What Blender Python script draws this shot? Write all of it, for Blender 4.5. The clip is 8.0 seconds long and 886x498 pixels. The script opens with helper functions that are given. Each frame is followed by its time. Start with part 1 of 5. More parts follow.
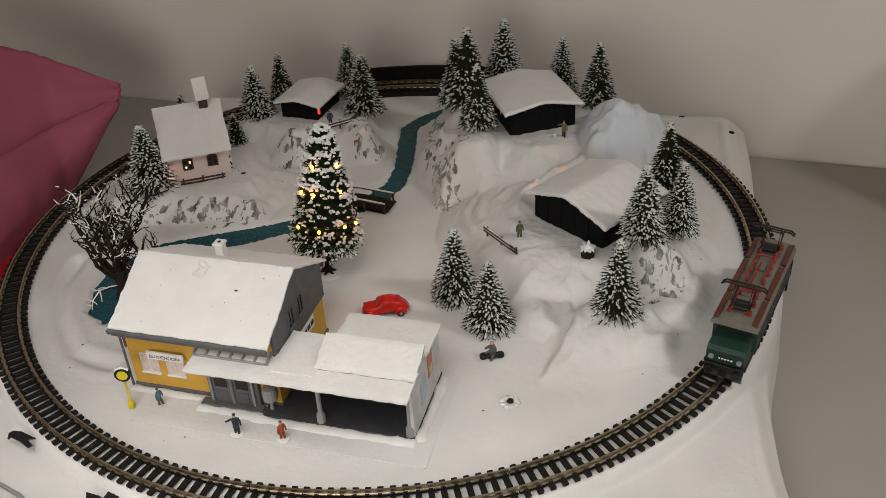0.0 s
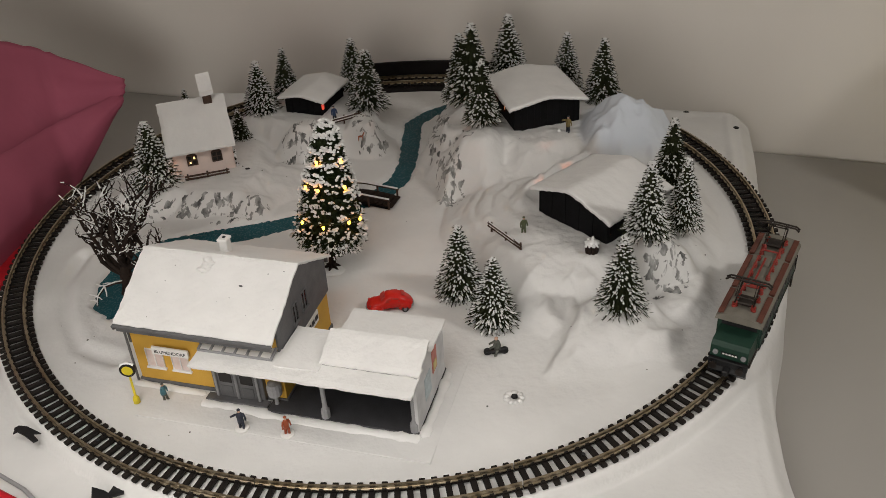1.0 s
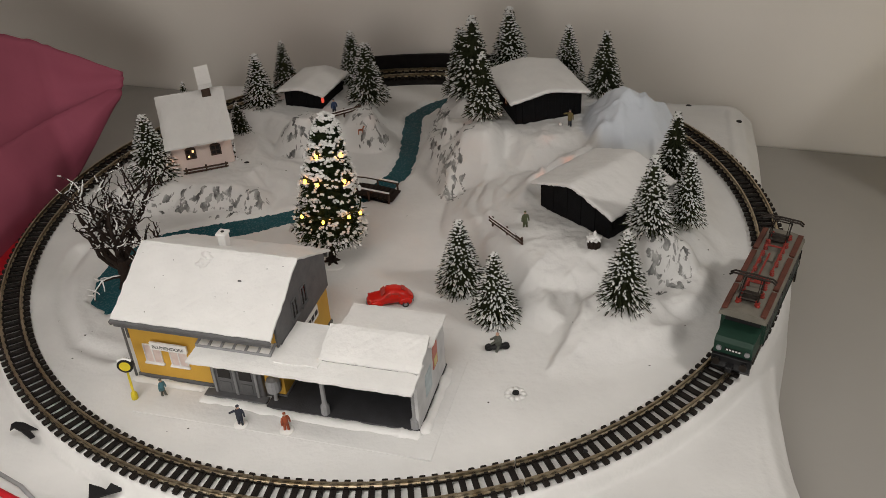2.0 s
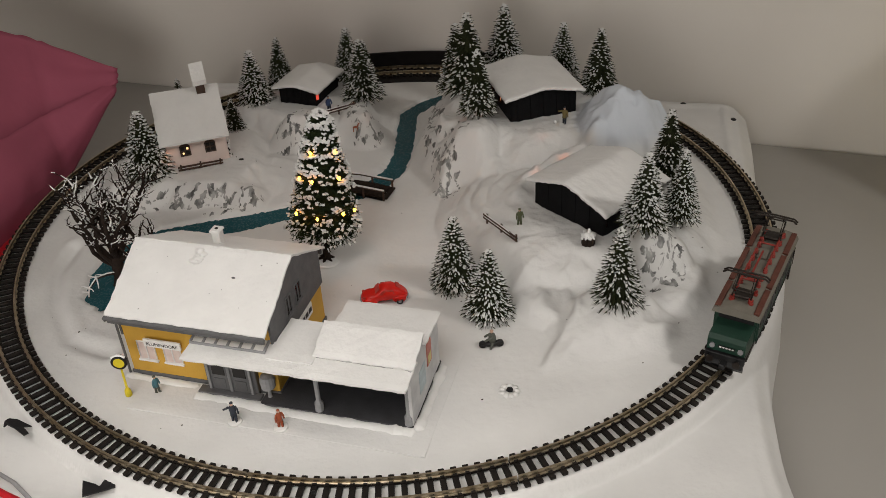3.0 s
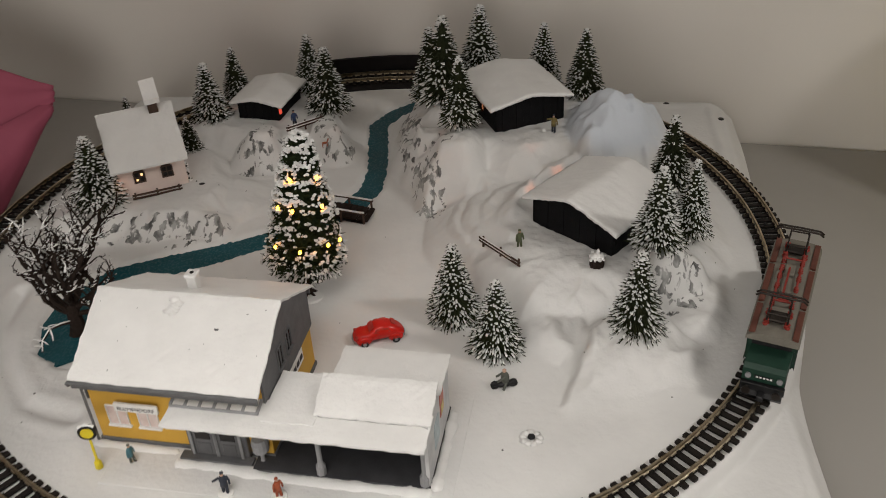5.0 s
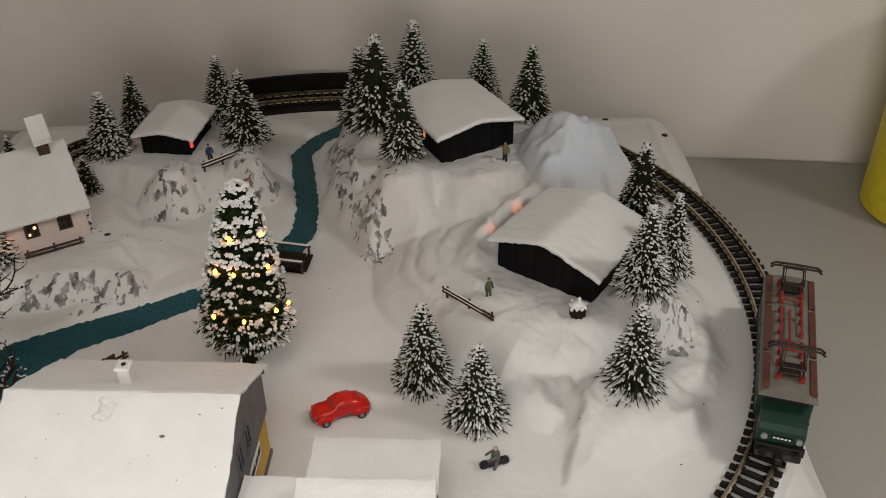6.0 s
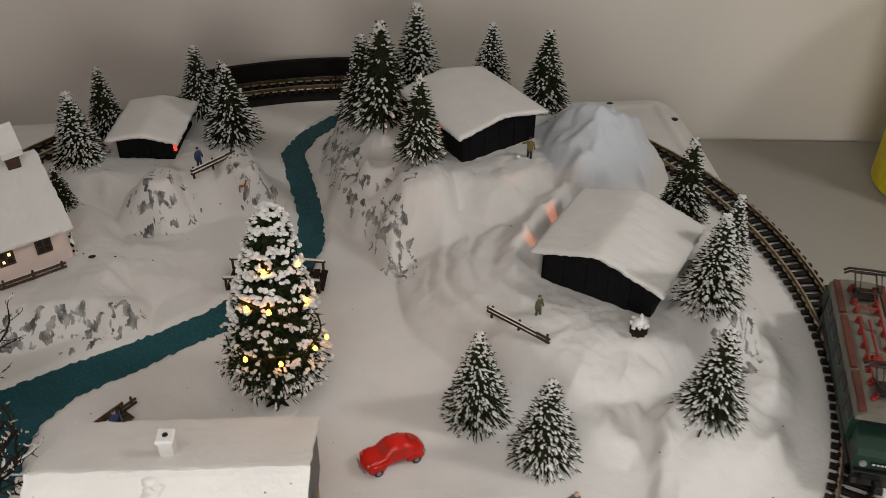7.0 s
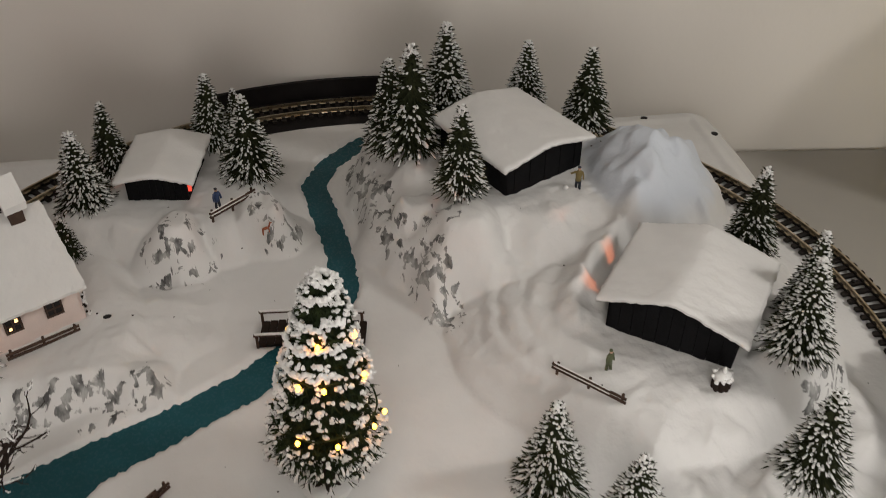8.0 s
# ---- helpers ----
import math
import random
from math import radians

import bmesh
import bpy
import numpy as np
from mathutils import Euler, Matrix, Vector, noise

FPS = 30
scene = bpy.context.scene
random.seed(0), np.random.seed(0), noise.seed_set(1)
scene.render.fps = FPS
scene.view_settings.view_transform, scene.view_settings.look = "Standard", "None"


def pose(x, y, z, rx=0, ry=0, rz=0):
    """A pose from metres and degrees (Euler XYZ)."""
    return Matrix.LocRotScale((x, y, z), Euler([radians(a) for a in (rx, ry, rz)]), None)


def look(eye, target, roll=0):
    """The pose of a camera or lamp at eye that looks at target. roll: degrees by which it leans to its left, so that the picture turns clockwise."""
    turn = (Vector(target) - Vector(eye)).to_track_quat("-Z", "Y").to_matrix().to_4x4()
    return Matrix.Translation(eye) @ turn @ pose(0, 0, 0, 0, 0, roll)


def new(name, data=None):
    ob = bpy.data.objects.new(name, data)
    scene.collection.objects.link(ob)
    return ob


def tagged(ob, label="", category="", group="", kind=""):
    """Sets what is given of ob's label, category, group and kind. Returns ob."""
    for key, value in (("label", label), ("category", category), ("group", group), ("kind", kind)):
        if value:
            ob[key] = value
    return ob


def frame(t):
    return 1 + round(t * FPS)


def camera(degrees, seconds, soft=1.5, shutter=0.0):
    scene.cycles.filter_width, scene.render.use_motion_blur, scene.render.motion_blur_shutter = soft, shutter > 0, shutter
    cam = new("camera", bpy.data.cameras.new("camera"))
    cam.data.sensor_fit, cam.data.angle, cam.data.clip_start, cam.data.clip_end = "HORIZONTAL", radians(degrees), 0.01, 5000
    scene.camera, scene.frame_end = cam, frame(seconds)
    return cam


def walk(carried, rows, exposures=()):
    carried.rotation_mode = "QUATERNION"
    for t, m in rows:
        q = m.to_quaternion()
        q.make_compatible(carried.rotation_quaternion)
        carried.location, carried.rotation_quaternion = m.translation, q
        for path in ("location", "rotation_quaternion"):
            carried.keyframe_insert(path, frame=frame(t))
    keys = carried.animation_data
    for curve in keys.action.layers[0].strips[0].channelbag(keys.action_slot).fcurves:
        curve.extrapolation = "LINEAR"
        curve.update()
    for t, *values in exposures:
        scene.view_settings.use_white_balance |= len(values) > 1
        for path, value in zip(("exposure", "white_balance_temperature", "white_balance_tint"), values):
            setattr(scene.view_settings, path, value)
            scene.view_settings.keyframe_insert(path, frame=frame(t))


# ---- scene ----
cam = camera(51.40, 8.0, soft=0.85, shutter=0.45)
# seconds, x, y, z in metres, then the turn in degrees
ROWS = [
    (0.0, 0.0425, -0.4218, 0.2603, 56.95, 2.86, -0.02),
    (0.5, 0.0423, -0.4223, 0.2604, 56.85, 2.88, 0.10),
    (1.0, 0.0422, -0.4218, 0.2606, 56.65, 2.97, 0.17),
    (1.5, 0.0416, -0.4182, 0.2589, 56.44, 2.96, 0.22),
    (3.0, 0.0424, -0.4187, 0.2586, 56.13, 2.72, 0.02),
    (3.5, 0.0419, -0.4184, 0.2586, 56.04, 2.53, -0.34),
    (4.0, 0.0402, -0.4111, 0.2575, 55.71, 2.51, -1.15),
    (4.2, 0.0378, -0.4073, 0.2568, 55.74, 2.70, -1.46),
    (5.3, 0.0081, -0.3588, 0.2483, 55.24, 2.23, -6.82),
    (5.5, 0.0038, -0.3460, 0.2468, 55.05, 1.90, -8.39),
    (6.0, -0.0123, -0.3195, 0.2443, 54.95, 0.43, -12.76),
    (6.5, -0.0352, -0.2918, 0.2397, 53.93, -0.69, -16.18),
    (7.0, -0.0464, -0.2669, 0.2389, 52.63, -0.92, -18.08),
    (7.5, -0.0563, -0.2408, 0.2337, 52.07, -0.70, -19.48),
    (8.0, -0.0591, -0.2223, 0.2353, 52.09, -0.30, -20.28),
]
walk(cam, [(t, pose(x, y, z, rx, ry, rz)) for t, x, y, z, rx, ry, rz in ROWS], [(0.0, 0.08), (5.0, 0.06), (6.5, 0.18), (7.5, 0.26), (8.0, 0.34)])

# ---- light: a dim room with one broad unseen lamp over the front, an added fill for the back wall and a smaller lamp to the right ----
world = bpy.data.worlds.new("room_air")
scene.world = world
world.use_nodes = True
world.node_tree.nodes["Background"].inputs[0].default_value = (0.75, 0.72, 0.70, 1)
world.node_tree.nodes["Background"].inputs[1].default_value = 0.045


def room_lamp(name, eye, target, size, watts, color, spread=180):
    lamp = bpy.data.lights.new(name, "AREA")
    lamp.shape, lamp.size, lamp.energy, lamp.color = "DISK", size, watts, color
    lamp.spread = radians(spread)
    ob = new(name, lamp)
    ob.matrix_world = look(eye, target)
    return ob


room_lamp("room_lamp", (-0.11, -0.37, 0.33), (-0.08, -0.29, 0.0), 0.36, 0.45, (1.0, 0.95, 0.89), 100)
# added low fill from the front that brightens the back wall
room_lamp("wall_fill", (-0.22, -1.0, 0.15), (-0.05, 0.2, 0.12), 0.55, 2.9, (1.0, 0.95, 0.89))
room_lamp("side_lamp", (0.50, -0.24, 0.46), (0.12, -0.15, 0.0), 0.09, 0.33, (1.0, 0.95, 0.89), 105)

# ---- materials ----
def material(name, color, rough=0.6, metal=0.0, vary=0.12, scale=400.0, bump=0.15, fine=2500.0, second=None, stain=0.5, dist=0.0004, spec=0.3):
    """A surface with grain at two scales: color drifts towards second (or a darker shade), and the relief is fine noise."""
    m = bpy.data.materials.new(name)
    m.use_nodes = True
    n, l = m.node_tree.nodes, m.node_tree.links
    b = n["Principled BSDF"]
    b.inputs["Roughness"].default_value, b.inputs["Metallic"].default_value = rough, metal
    b.inputs["Specular IOR Level"].default_value = spec
    co = n.new("ShaderNodeTexCoord")
    big, small = n.new("ShaderNodeTexNoise"), n.new("ShaderNodeTexNoise")
    big.inputs["Scale"].default_value, small.inputs["Scale"].default_value = scale, fine
    big.inputs["Detail"].default_value, small.inputs["Detail"].default_value = 4, 3
    l.new(co.outputs["Object"], big.inputs["Vector"]), l.new(co.outputs["Object"], small.inputs["Vector"])
    ramp = n.new("ShaderNodeMapRange")
    ramp.inputs[1].default_value, ramp.inputs[2].default_value = stain - 0.18, stain + 0.22
    l.new(big.outputs["Fac"], ramp.inputs[0])
    mix = n.new("ShaderNodeMix")
    mix.data_type = "RGBA"
    other = second or tuple(c * (1 - 2.2 * vary) for c in color)
    mix.inputs[6].default_value, mix.inputs[7].default_value = (*color, 1), (*other, 1)
    l.new(ramp.outputs[0], mix.inputs[0])
    l.new(mix.outputs[2], b.inputs["Base Color"])
    rr = n.new("ShaderNodeMapRange")
    rr.inputs[3].default_value, rr.inputs[4].default_value = max(0.05, rough - 0.12), min(1, rough + 0.12)
    l.new(small.outputs["Fac"], rr.inputs[0])
    l.new(rr.outputs[0], b.inputs["Roughness"])
    bp = n.new("ShaderNodeBump")
    bp.inputs["Strength"].default_value, bp.inputs["Distance"].default_value = bump, dist
    l.new(small.outputs["Fac"], bp.inputs["Height"])
    l.new(bp.outputs["Normal"], b.inputs["Normal"])
    return m


def glowing(name, color, strength):
    m = bpy.data.materials.new(name)
    m.use_nodes = True
    b = m.node_tree.nodes["Principled BSDF"]
    b.inputs["Base Color"].default_value = (*color, 1)
    b.inputs["Emission Color"].default_value, b.inputs["Emission Strength"].default_value = (*color, 1), strength
    return m


def snow_with_rock(name, rock_a, rock_b):
    """White plaster snow; where the mesh's rock value is high, grey painted rock shows in ragged upright flecks."""
    m = material(name, (0.71, 0.705, 0.695), 0.62, 0, 0.04, 45.0, 0.32, 420.0, dist=0.0009)
    n, l = m.node_tree.nodes, m.node_tree.links
    b = n["Principled BSDF"]
    base = b.inputs["Base Color"].links[0].from_socket
    co = n["Texture Coordinate"]
    mp = n.new("ShaderNodeMapping")
    mp.inputs["Scale"].default_value = (1.0, 0.75, 0.48)
    l.new(co.outputs["Object"], mp.inputs["Vector"])
    at = n.new("ShaderNodeAttribute")
    at.attribute_name = "rock"
    fleck, shade = n.new("ShaderNodeTexNoise"), n.new("ShaderNodeTexNoise")
    fleck.inputs["Scale"].default_value, fleck.inputs["Detail"].default_value, fleck.inputs["Roughness"].default_value = 285, 3, 0.5
    fleck.inputs["Distortion"].default_value = 0.5
    shade.inputs["Scale"].default_value, shade.inputs["Detail"].default_value = 300, 4
    l.new(mp.outputs["Vector"], fleck.inputs["Vector"]), l.new(mp.outputs["Vector"], shade.inputs["Vector"])
    add = n.new("ShaderNodeMath")
    add.operation = "MULTIPLY_ADD"
    add.inputs[1].default_value = 0.262
    l.new(at.outputs["Fac"], add.inputs[0]), l.new(fleck.outputs["Fac"], add.inputs[2])
    cut = n.new("ShaderNodeMapRange")
    cut.inputs[1].default_value, cut.inputs[2].default_value = 0.782, 0.822
    l.new(add.outputs[0], cut.inputs[0])
    grey = n.new("ShaderNodeMix")
    grey.data_type = "RGBA"
    grey.inputs[6].default_value, grey.inputs[7].default_value = (*rock_a, 1), (*rock_b, 1)
    spread = n.new("ShaderNodeMapRange")
    spread.inputs[1].default_value, spread.inputs[2].default_value = 0.36, 0.66
    l.new(shade.outputs["Fac"], spread.inputs[0])
    l.new(spread.outputs[0], grey.inputs[0])
    mix = n.new("ShaderNodeMix")
    mix.data_type = "RGBA"
    l.new(cut.outputs[0], mix.inputs[0]), l.new(base, mix.inputs[6]), l.new(grey.outputs[2], mix.inputs[7])
    cool = n.new("ShaderNodeAttribute")
    cool.attribute_name = "cool"
    blue = n.new("ShaderNodeMix")
    blue.data_type = "RGBA"
    blue.inputs[7].default_value = (0.62, 0.665, 0.73, 1)
    l.new(cool.outputs["Fac"], blue.inputs[0]), l.new(mix.outputs[2], blue.inputs[6])
    l.new(blue.outputs[2], b.inputs["Base Color"])
    return m


SNOW = snow_with_rock("plaster_snow", (0.085, 0.085, 0.085), (0.42, 0.42, 0.41))
ROOF_SNOW = material("roof_snow", (0.765, 0.76, 0.75), 0.55, 0, 0.03, 90.0, 0.35, 700.0, dist=0.0005)
CRUST = material("needle_snow", (0.83, 0.83, 0.82), 0.7, 0, 0.05, 500.0, 0.4, 3000.0)
WATER = material("painted_water", (0.014, 0.070, 0.086), 0.26, 0, 0.15, 120.0, 0.1, 900.0, second=(0.018, 0.085, 0.104), spec=0.12)
NEEDLES = material("fir_needles", (0.036, 0.041, 0.019), 0.85, 0, 0.2, 300.0, 0.2, 3000.0, second=(0.013, 0.017, 0.009), spec=0.08)
NEEDLES_LIGHT = material("fresh_needles", (0.030, 0.042, 0.016), 0.85, 0, 0.2, 300.0, 0.2, 3000.0, second=(0.009, 0.015, 0.009), spec=0.08)
BARK = material("bark", (0.030, 0.021, 0.017), 0.85, 0, 0.2, 500.0, 0.4, 2500.0, spec=0.1)
TIE = material("sleeper_plastic", (0.009, 0.0075, 0.007), 0.6, 0, 0.2, 300.0, 0.3, 2500.0, second=(0.020, 0.016, 0.013), spec=0.15)
RAIL = material("nickel_silver", (0.54, 0.47, 0.36), 0.30, 1.0, 0.2, 200.0, 0.15, 2500.0, second=(0.34, 0.27, 0.17))
DARK_BED = material("dark_trackbed", (0.014, 0.012, 0.012), 0.7, 0, 0.2, 150.0, 0.3, 1500.0, spec=0.15)
DARK_WOOD = material("dark_boarding", (0.006, 0.006, 0.007), 0.75, 0, 0.2, 250.0, 0.3, 1500.0, spec=0.12)
BROWN_WOOD = material("brown_timber", (0.075, 0.045, 0.032), 0.75, 0, 0.2, 300.0, 0.4, 2000.0)
OCHRE = material("ochre_render", (0.62, 0.36, 0.055), 0.6, 0, 0.06, 120.0, 0.3, 1500.0)
GREY = material("grey_plastic", (0.13, 0.13, 0.135), 0.55, 0, 0.12, 200.0, 0.2, 1500.0)
LIGHT_GREY = material("light_grey_plastic", (0.30, 0.30, 0.31), 0.55, 0, 0.1, 200.0, 0.2, 1500.0)
DARK_GREY = material("dark_floor", (0.055, 0.055, 0.06), 0.6, 0, 0.12, 200.0, 0.2, 1500.0)
WHITE = material("white_plastic", (0.78, 0.77, 0.75), 0.5, 0, 0.03, 200.0, 0.1, 1500.0)
CURTAIN = material("curtained_window", (0.60, 0.46, 0.42), 0.35, 0, 0.1, 250.0, 0.05, 900.0, second=(0.70, 0.60, 0.56))
BLACK = material("black_paint", (0.012, 0.012, 0.013), 0.5, 0, 0.1, 300.0, 0.1, 2000.0)
INK = material("sign_ink", (0.02, 0.02, 0.025), 0.6, 0, 0.05, 300.0, 0.0, 2000.0)
PINKISH = material("pale_pink_render", (0.78, 0.66, 0.61), 0.65, 0, 0.05, 150.0, 0.35, 1200.0)
YELLOW = material("yellow_plastic", (0.72, 0.58, 0.03), 0.45, 0, 0.08, 250.0, 0.1, 1500.0)
RED = material("red_enamel", (0.62, 0.018, 0.012), 0.22, 0, 0.06, 200.0, 0.03, 1500.0)
CAR_GLASS = material("car_glass", (0.50, 0.045, 0.035), 0.15, 0, 0.1, 300.0, 0.02, 1500.0)
GREEN = material("locomotive_green", (0.014, 0.045, 0.030), 0.5, 0, 0.12, 150.0, 0.05, 1500.0)
LOCO_ROOF = material("locomotive_roof_grey", (0.20, 0.185, 0.155), 0.55, 0, 0.12, 150.0, 0.1, 1500.0)
LOCO_RED = material("oxide_red", (0.30, 0.036, 0.026), 0.5, 0, 0.15, 250.0, 0.1, 1500.0)
LOCO_BROWN = material("walkway_brown", (0.125, 0.042, 0.028), 0.6, 0, 0.15, 250.0, 0.1, 1500.0)
BRASS = material("dark_metal", (0.035, 0.028, 0.024), 0.4, 0.6, 0.15, 250.0, 0.05, 1500.0)
PAPER = material("pink_tissue", (0.42, 0.10, 0.16), 0.65, 0, 0.08, 14.0, 0.12, 120.0, dist=0.002)
CLOTH_RED = material("red_ribbon", (0.50, 0.012, 0.022), 0.5, 0, 0.1, 80.0, 0.1, 800.0)
WALL = material("painted_wall", (0.87, 0.83, 0.78), 0.8, 0, 0.025, 6.0, 0.12, 180.0, dist=0.001)
TABLE = material("grey_tabletop", (0.38, 0.365, 0.34), 0.42, 0, 0.03, 9.0, 0.04, 160.0, dist=0.0008)
SKIN = material("figure_skin", (0.55, 0.36, 0.27), 0.6)
CLOTHES = {name: material("figure_" + name, c, 0.6, 0, 0.1, 500.0) for name, c in {
    "teal": (0.08, 0.20, 0.24), "navy": (0.03, 0.035, 0.05), "rust": (0.33, 0.075, 0.03), "olive": (0.10, 0.115, 0.06),
    "khaki": (0.20, 0.155, 0.06), "blue": (0.035, 0.06, 0.14), "fawn": (0.38, 0.12, 0.06), "grey": (0.10, 0.105, 0.09)}.items()}
BULB = glowing("fairy_light", (1.0, 0.31, 0.016), 26.0)
WARM_GLOW = glowing("lit_window", (1.0, 0.62, 0.28), 1.6)
SIDE_GLOW = glowing("side_glow_red", (1.0, 0.10, 0.06), 0.55)
RED_GLOW = glowing("ember_glow", (1.0, 0.20, 0.08), 2.2)
PANE = material("window_pane", (0.02, 0.018, 0.018), 0.15, 0, 0.1, 300.0, 0.02, 900.0)

# ---- tools: meshes are drawn in millimetres and stored in metres ----
MM = 0.001


def finish(bm, smooth=False):
    me = bpy.data.meshes.new("mesh")
    bm.normal_update()
    bm.to_mesh(me)
    bm.free()
    me.transform(Matrix.Scale(MM, 4))
    for p in me.polygons:
        p.use_smooth = smooth
    return me


def solo(name, bm, mat, label, category, group="", kind="", at=None, smooth=False):
    """A thing of one mesh."""
    ob = new(name, finish(bm, smooth))
    for m in mat if isinstance(mat, (list, tuple)) else [mat]:
        ob.data.materials.append(m)
    if at is not None:
        ob.matrix_world = at
    return tagged(ob, label, category, group, kind)


def thing(name, at, label, category, group="", kind=""):
    """The empty at the base of a thing of several parts."""
    ob = new(name)
    ob.empty_display_size = 0.005
    ob.matrix_world = at
    return tagged(ob, label, category, group, kind)


def part(name, bm, mat, parent, label="", at=None, smooth=False):
    me = bm if isinstance(bm, bpy.types.Mesh) else finish(bm, smooth)
    if not me.materials:
        for m in mat if isinstance(mat, (list, tuple)) else [mat]:
            me.materials.append(m)
    ob = new(name, me)
    ob.parent = parent
    if at is not None:
        ob.matrix_basis = at
    return tagged(ob, label)


def spot(x, y, z=0.0, rz=0.0, rx=0.0, ry=0.0):
    return pose(x * MM, y * MM, z * MM, rx, ry, rz)


def box(x0, x1, y0, y1, z0, z1, bevel=0.0, bm=None, slot=0, seg=1):
    bm = bm or bmesh.new()
    m = Matrix.Translation(((x0 + x1) / 2, (y0 + y1) / 2, (z0 + z1) / 2)) @ Matrix.Diagonal((x1 - x0, y1 - y0, z1 - z0, 1))
    vs = bmesh.ops.create_cube(bm, size=1, matrix=m)["verts"]
    fs = {f for v in vs for f in v.link_faces}
    if bevel:
        out = bmesh.ops.bevel(bm, geom=list({e for v in vs for e in v.link_edges}), offset=bevel, segments=seg, affect="EDGES")
        fs = {f for f in fs if f.is_valid} | set(out["faces"])
    for f in fs:
        f.material_index = slot
    return bm


def prism(points, along, bm=None, slot=0):
    """A flat polygon of 3D points, drawn out by the vector along."""
    bm = bm or bmesh.new()
    a = [bm.verts.new(p) for p in points]
    b = [bm.verts.new(Vector(p) + Vector(along)) for p in points]
    faces = [bm.faces.new(a), bm.faces.new(b[::-1])]
    for i in range(len(a)):
        j = (i + 1) % len(a)
        faces.append(bm.faces.new((a[j], a[i], b[i], b[j])))
    for f in faces:
        f.material_index = slot
    bmesh.ops.recalc_face_normals(bm, faces=faces)
    return bm


def tube(points, r0, r1=None, sides=6, bm=None, slot=0, caps=True):
    """A round bar along a line of points, tapering from r0 to r1."""
    bm = bm or bmesh.new()
    r1 = r0 if r1 is None else r1
    pts = [Vector(p) for p in points]
    rings = []
    for i, p in enumerate(pts):
        d = (pts[min(i + 1, len(pts) - 1)] - pts[max(i - 1, 0)]).normalized()
        u = d.orthogonal().normalized() if abs(d.z) > 0.9 else d.cross(Vector((0, 0, 1))).normalized()
        v = d.cross(u)
        r = r0 + (r1 - r0) * i / max(1, len(pts) - 1)
        rings.append([bm.verts.new(p + r * (math.cos(2 * math.pi * k / sides) * u + math.sin(2 * math.pi * k / sides) * v)) for k in range(sides)])
    faces = []
    for a, b in zip(rings, rings[1:]):
        for k in range(sides):
            faces.append(bm.faces.new((a[k], a[(k + 1) % sides], b[(k + 1) % sides], b[k])))
    if caps:
        faces += [bm.faces.new(rings[0][::-1]), bm.faces.new(rings[-1])]
    for f in faces:
        f.material_index = slot
    bmesh.ops.recalc_face_normals(bm, faces=faces)
    return bm


def lathe(profile, x=0.0, y=0.0, sides=12, bm=None, slot=0, squash=1.0):
    """Rings of (radius, height) round an upright axis."""
    bm = bm or bmesh.new()
    rings = [[bm.verts.new((x + r * math.cos(2 * math.pi * k / sides), y + squash * r * math.sin(2 * math.pi * k / sides), z)) for k in range(sides)] for r, z in profile]
    faces = []
    for a, b in zip(rings, rings[1:]):
        for k in range(sides):
            faces.append(bm.faces.new((a[k], a[(k + 1) % sides], b[(k + 1) % sides], b[k])))
    faces += [bm.faces.new(rings[0][::-1]), bm.faces.new(rings[-1])]
    for f in faces:
        f.material_index = slot
    bmesh.ops.recalc_face_normals(bm, faces=faces)
    return bm


def blob(bm, c, rx, ry, rz, rnd, slot=0, rough=0.3, turn=0.0):
    """An uneven lump of eight to twenty faces."""
    vs = bmesh.ops.create_icosphere(bm, subdivisions=1, radius=1, matrix=Matrix.Translation(c) @ Matrix.Rotation(turn, 4, "Z") @ Matrix.Diagonal((rx, ry, rz, 1)))["verts"]
    for v in vs:
        v.co += (v.co - Vector(c)) * rnd.uniform(-rough, rough)
    for f in {f for v in vs for f in v.link_faces}:
        f.material_index = slot

# ---- the ground: one sheet of plaster snow over a square board with a round top ----
TABLE_Z = -40.0


def step(a, b, t):
    t = np.clip((t - a) / (b - a), 0, 1)
    return t * t * (3 - 2 * t)


def inside(x, y, corners):
    """The distance in millimetres from a closed outline, below zero within it."""
    d, odd = np.full(np.shape(x), 1e9), np.zeros(np.shape(x), bool)
    for (ax, ay), (bx, by) in zip(corners, corners[1:] + corners[:1]):
        ex, ey = bx - ax, by - ay
        t = np.clip(((x - ax) * ex + (y - ay) * ey) / (ex * ex + ey * ey), 0, 1)
        d = np.minimum(d, np.hypot(x - ax - t * ex, y - ay - t * ey))
        if ay != by:
            odd ^= ((ay > y) != (by > y)) & (x < ex * (y - ay) / ey + ax)
    return np.where(odd, -d, d)


def along(x, y, line):
    """The distance from an open line, and how far along it (0 to 1)."""
    d, s = np.full(np.shape(x), 1e9), np.zeros(np.shape(x))
    for i, ((ax, ay), (bx, by)) in enumerate(zip(line, line[1:])):
        ex, ey = bx - ax, by - ay
        t = np.clip(((x - ax) * ex + (y - ay) * ey) / (ex * ex + ey * ey), 0, 1)
        dd = np.hypot(x - ax - t * ex, y - ay - t * ey)
        s, d = np.where(dd < d, (i + t) / (len(line) - 1), s), np.minimum(d, dd)
    return d, s


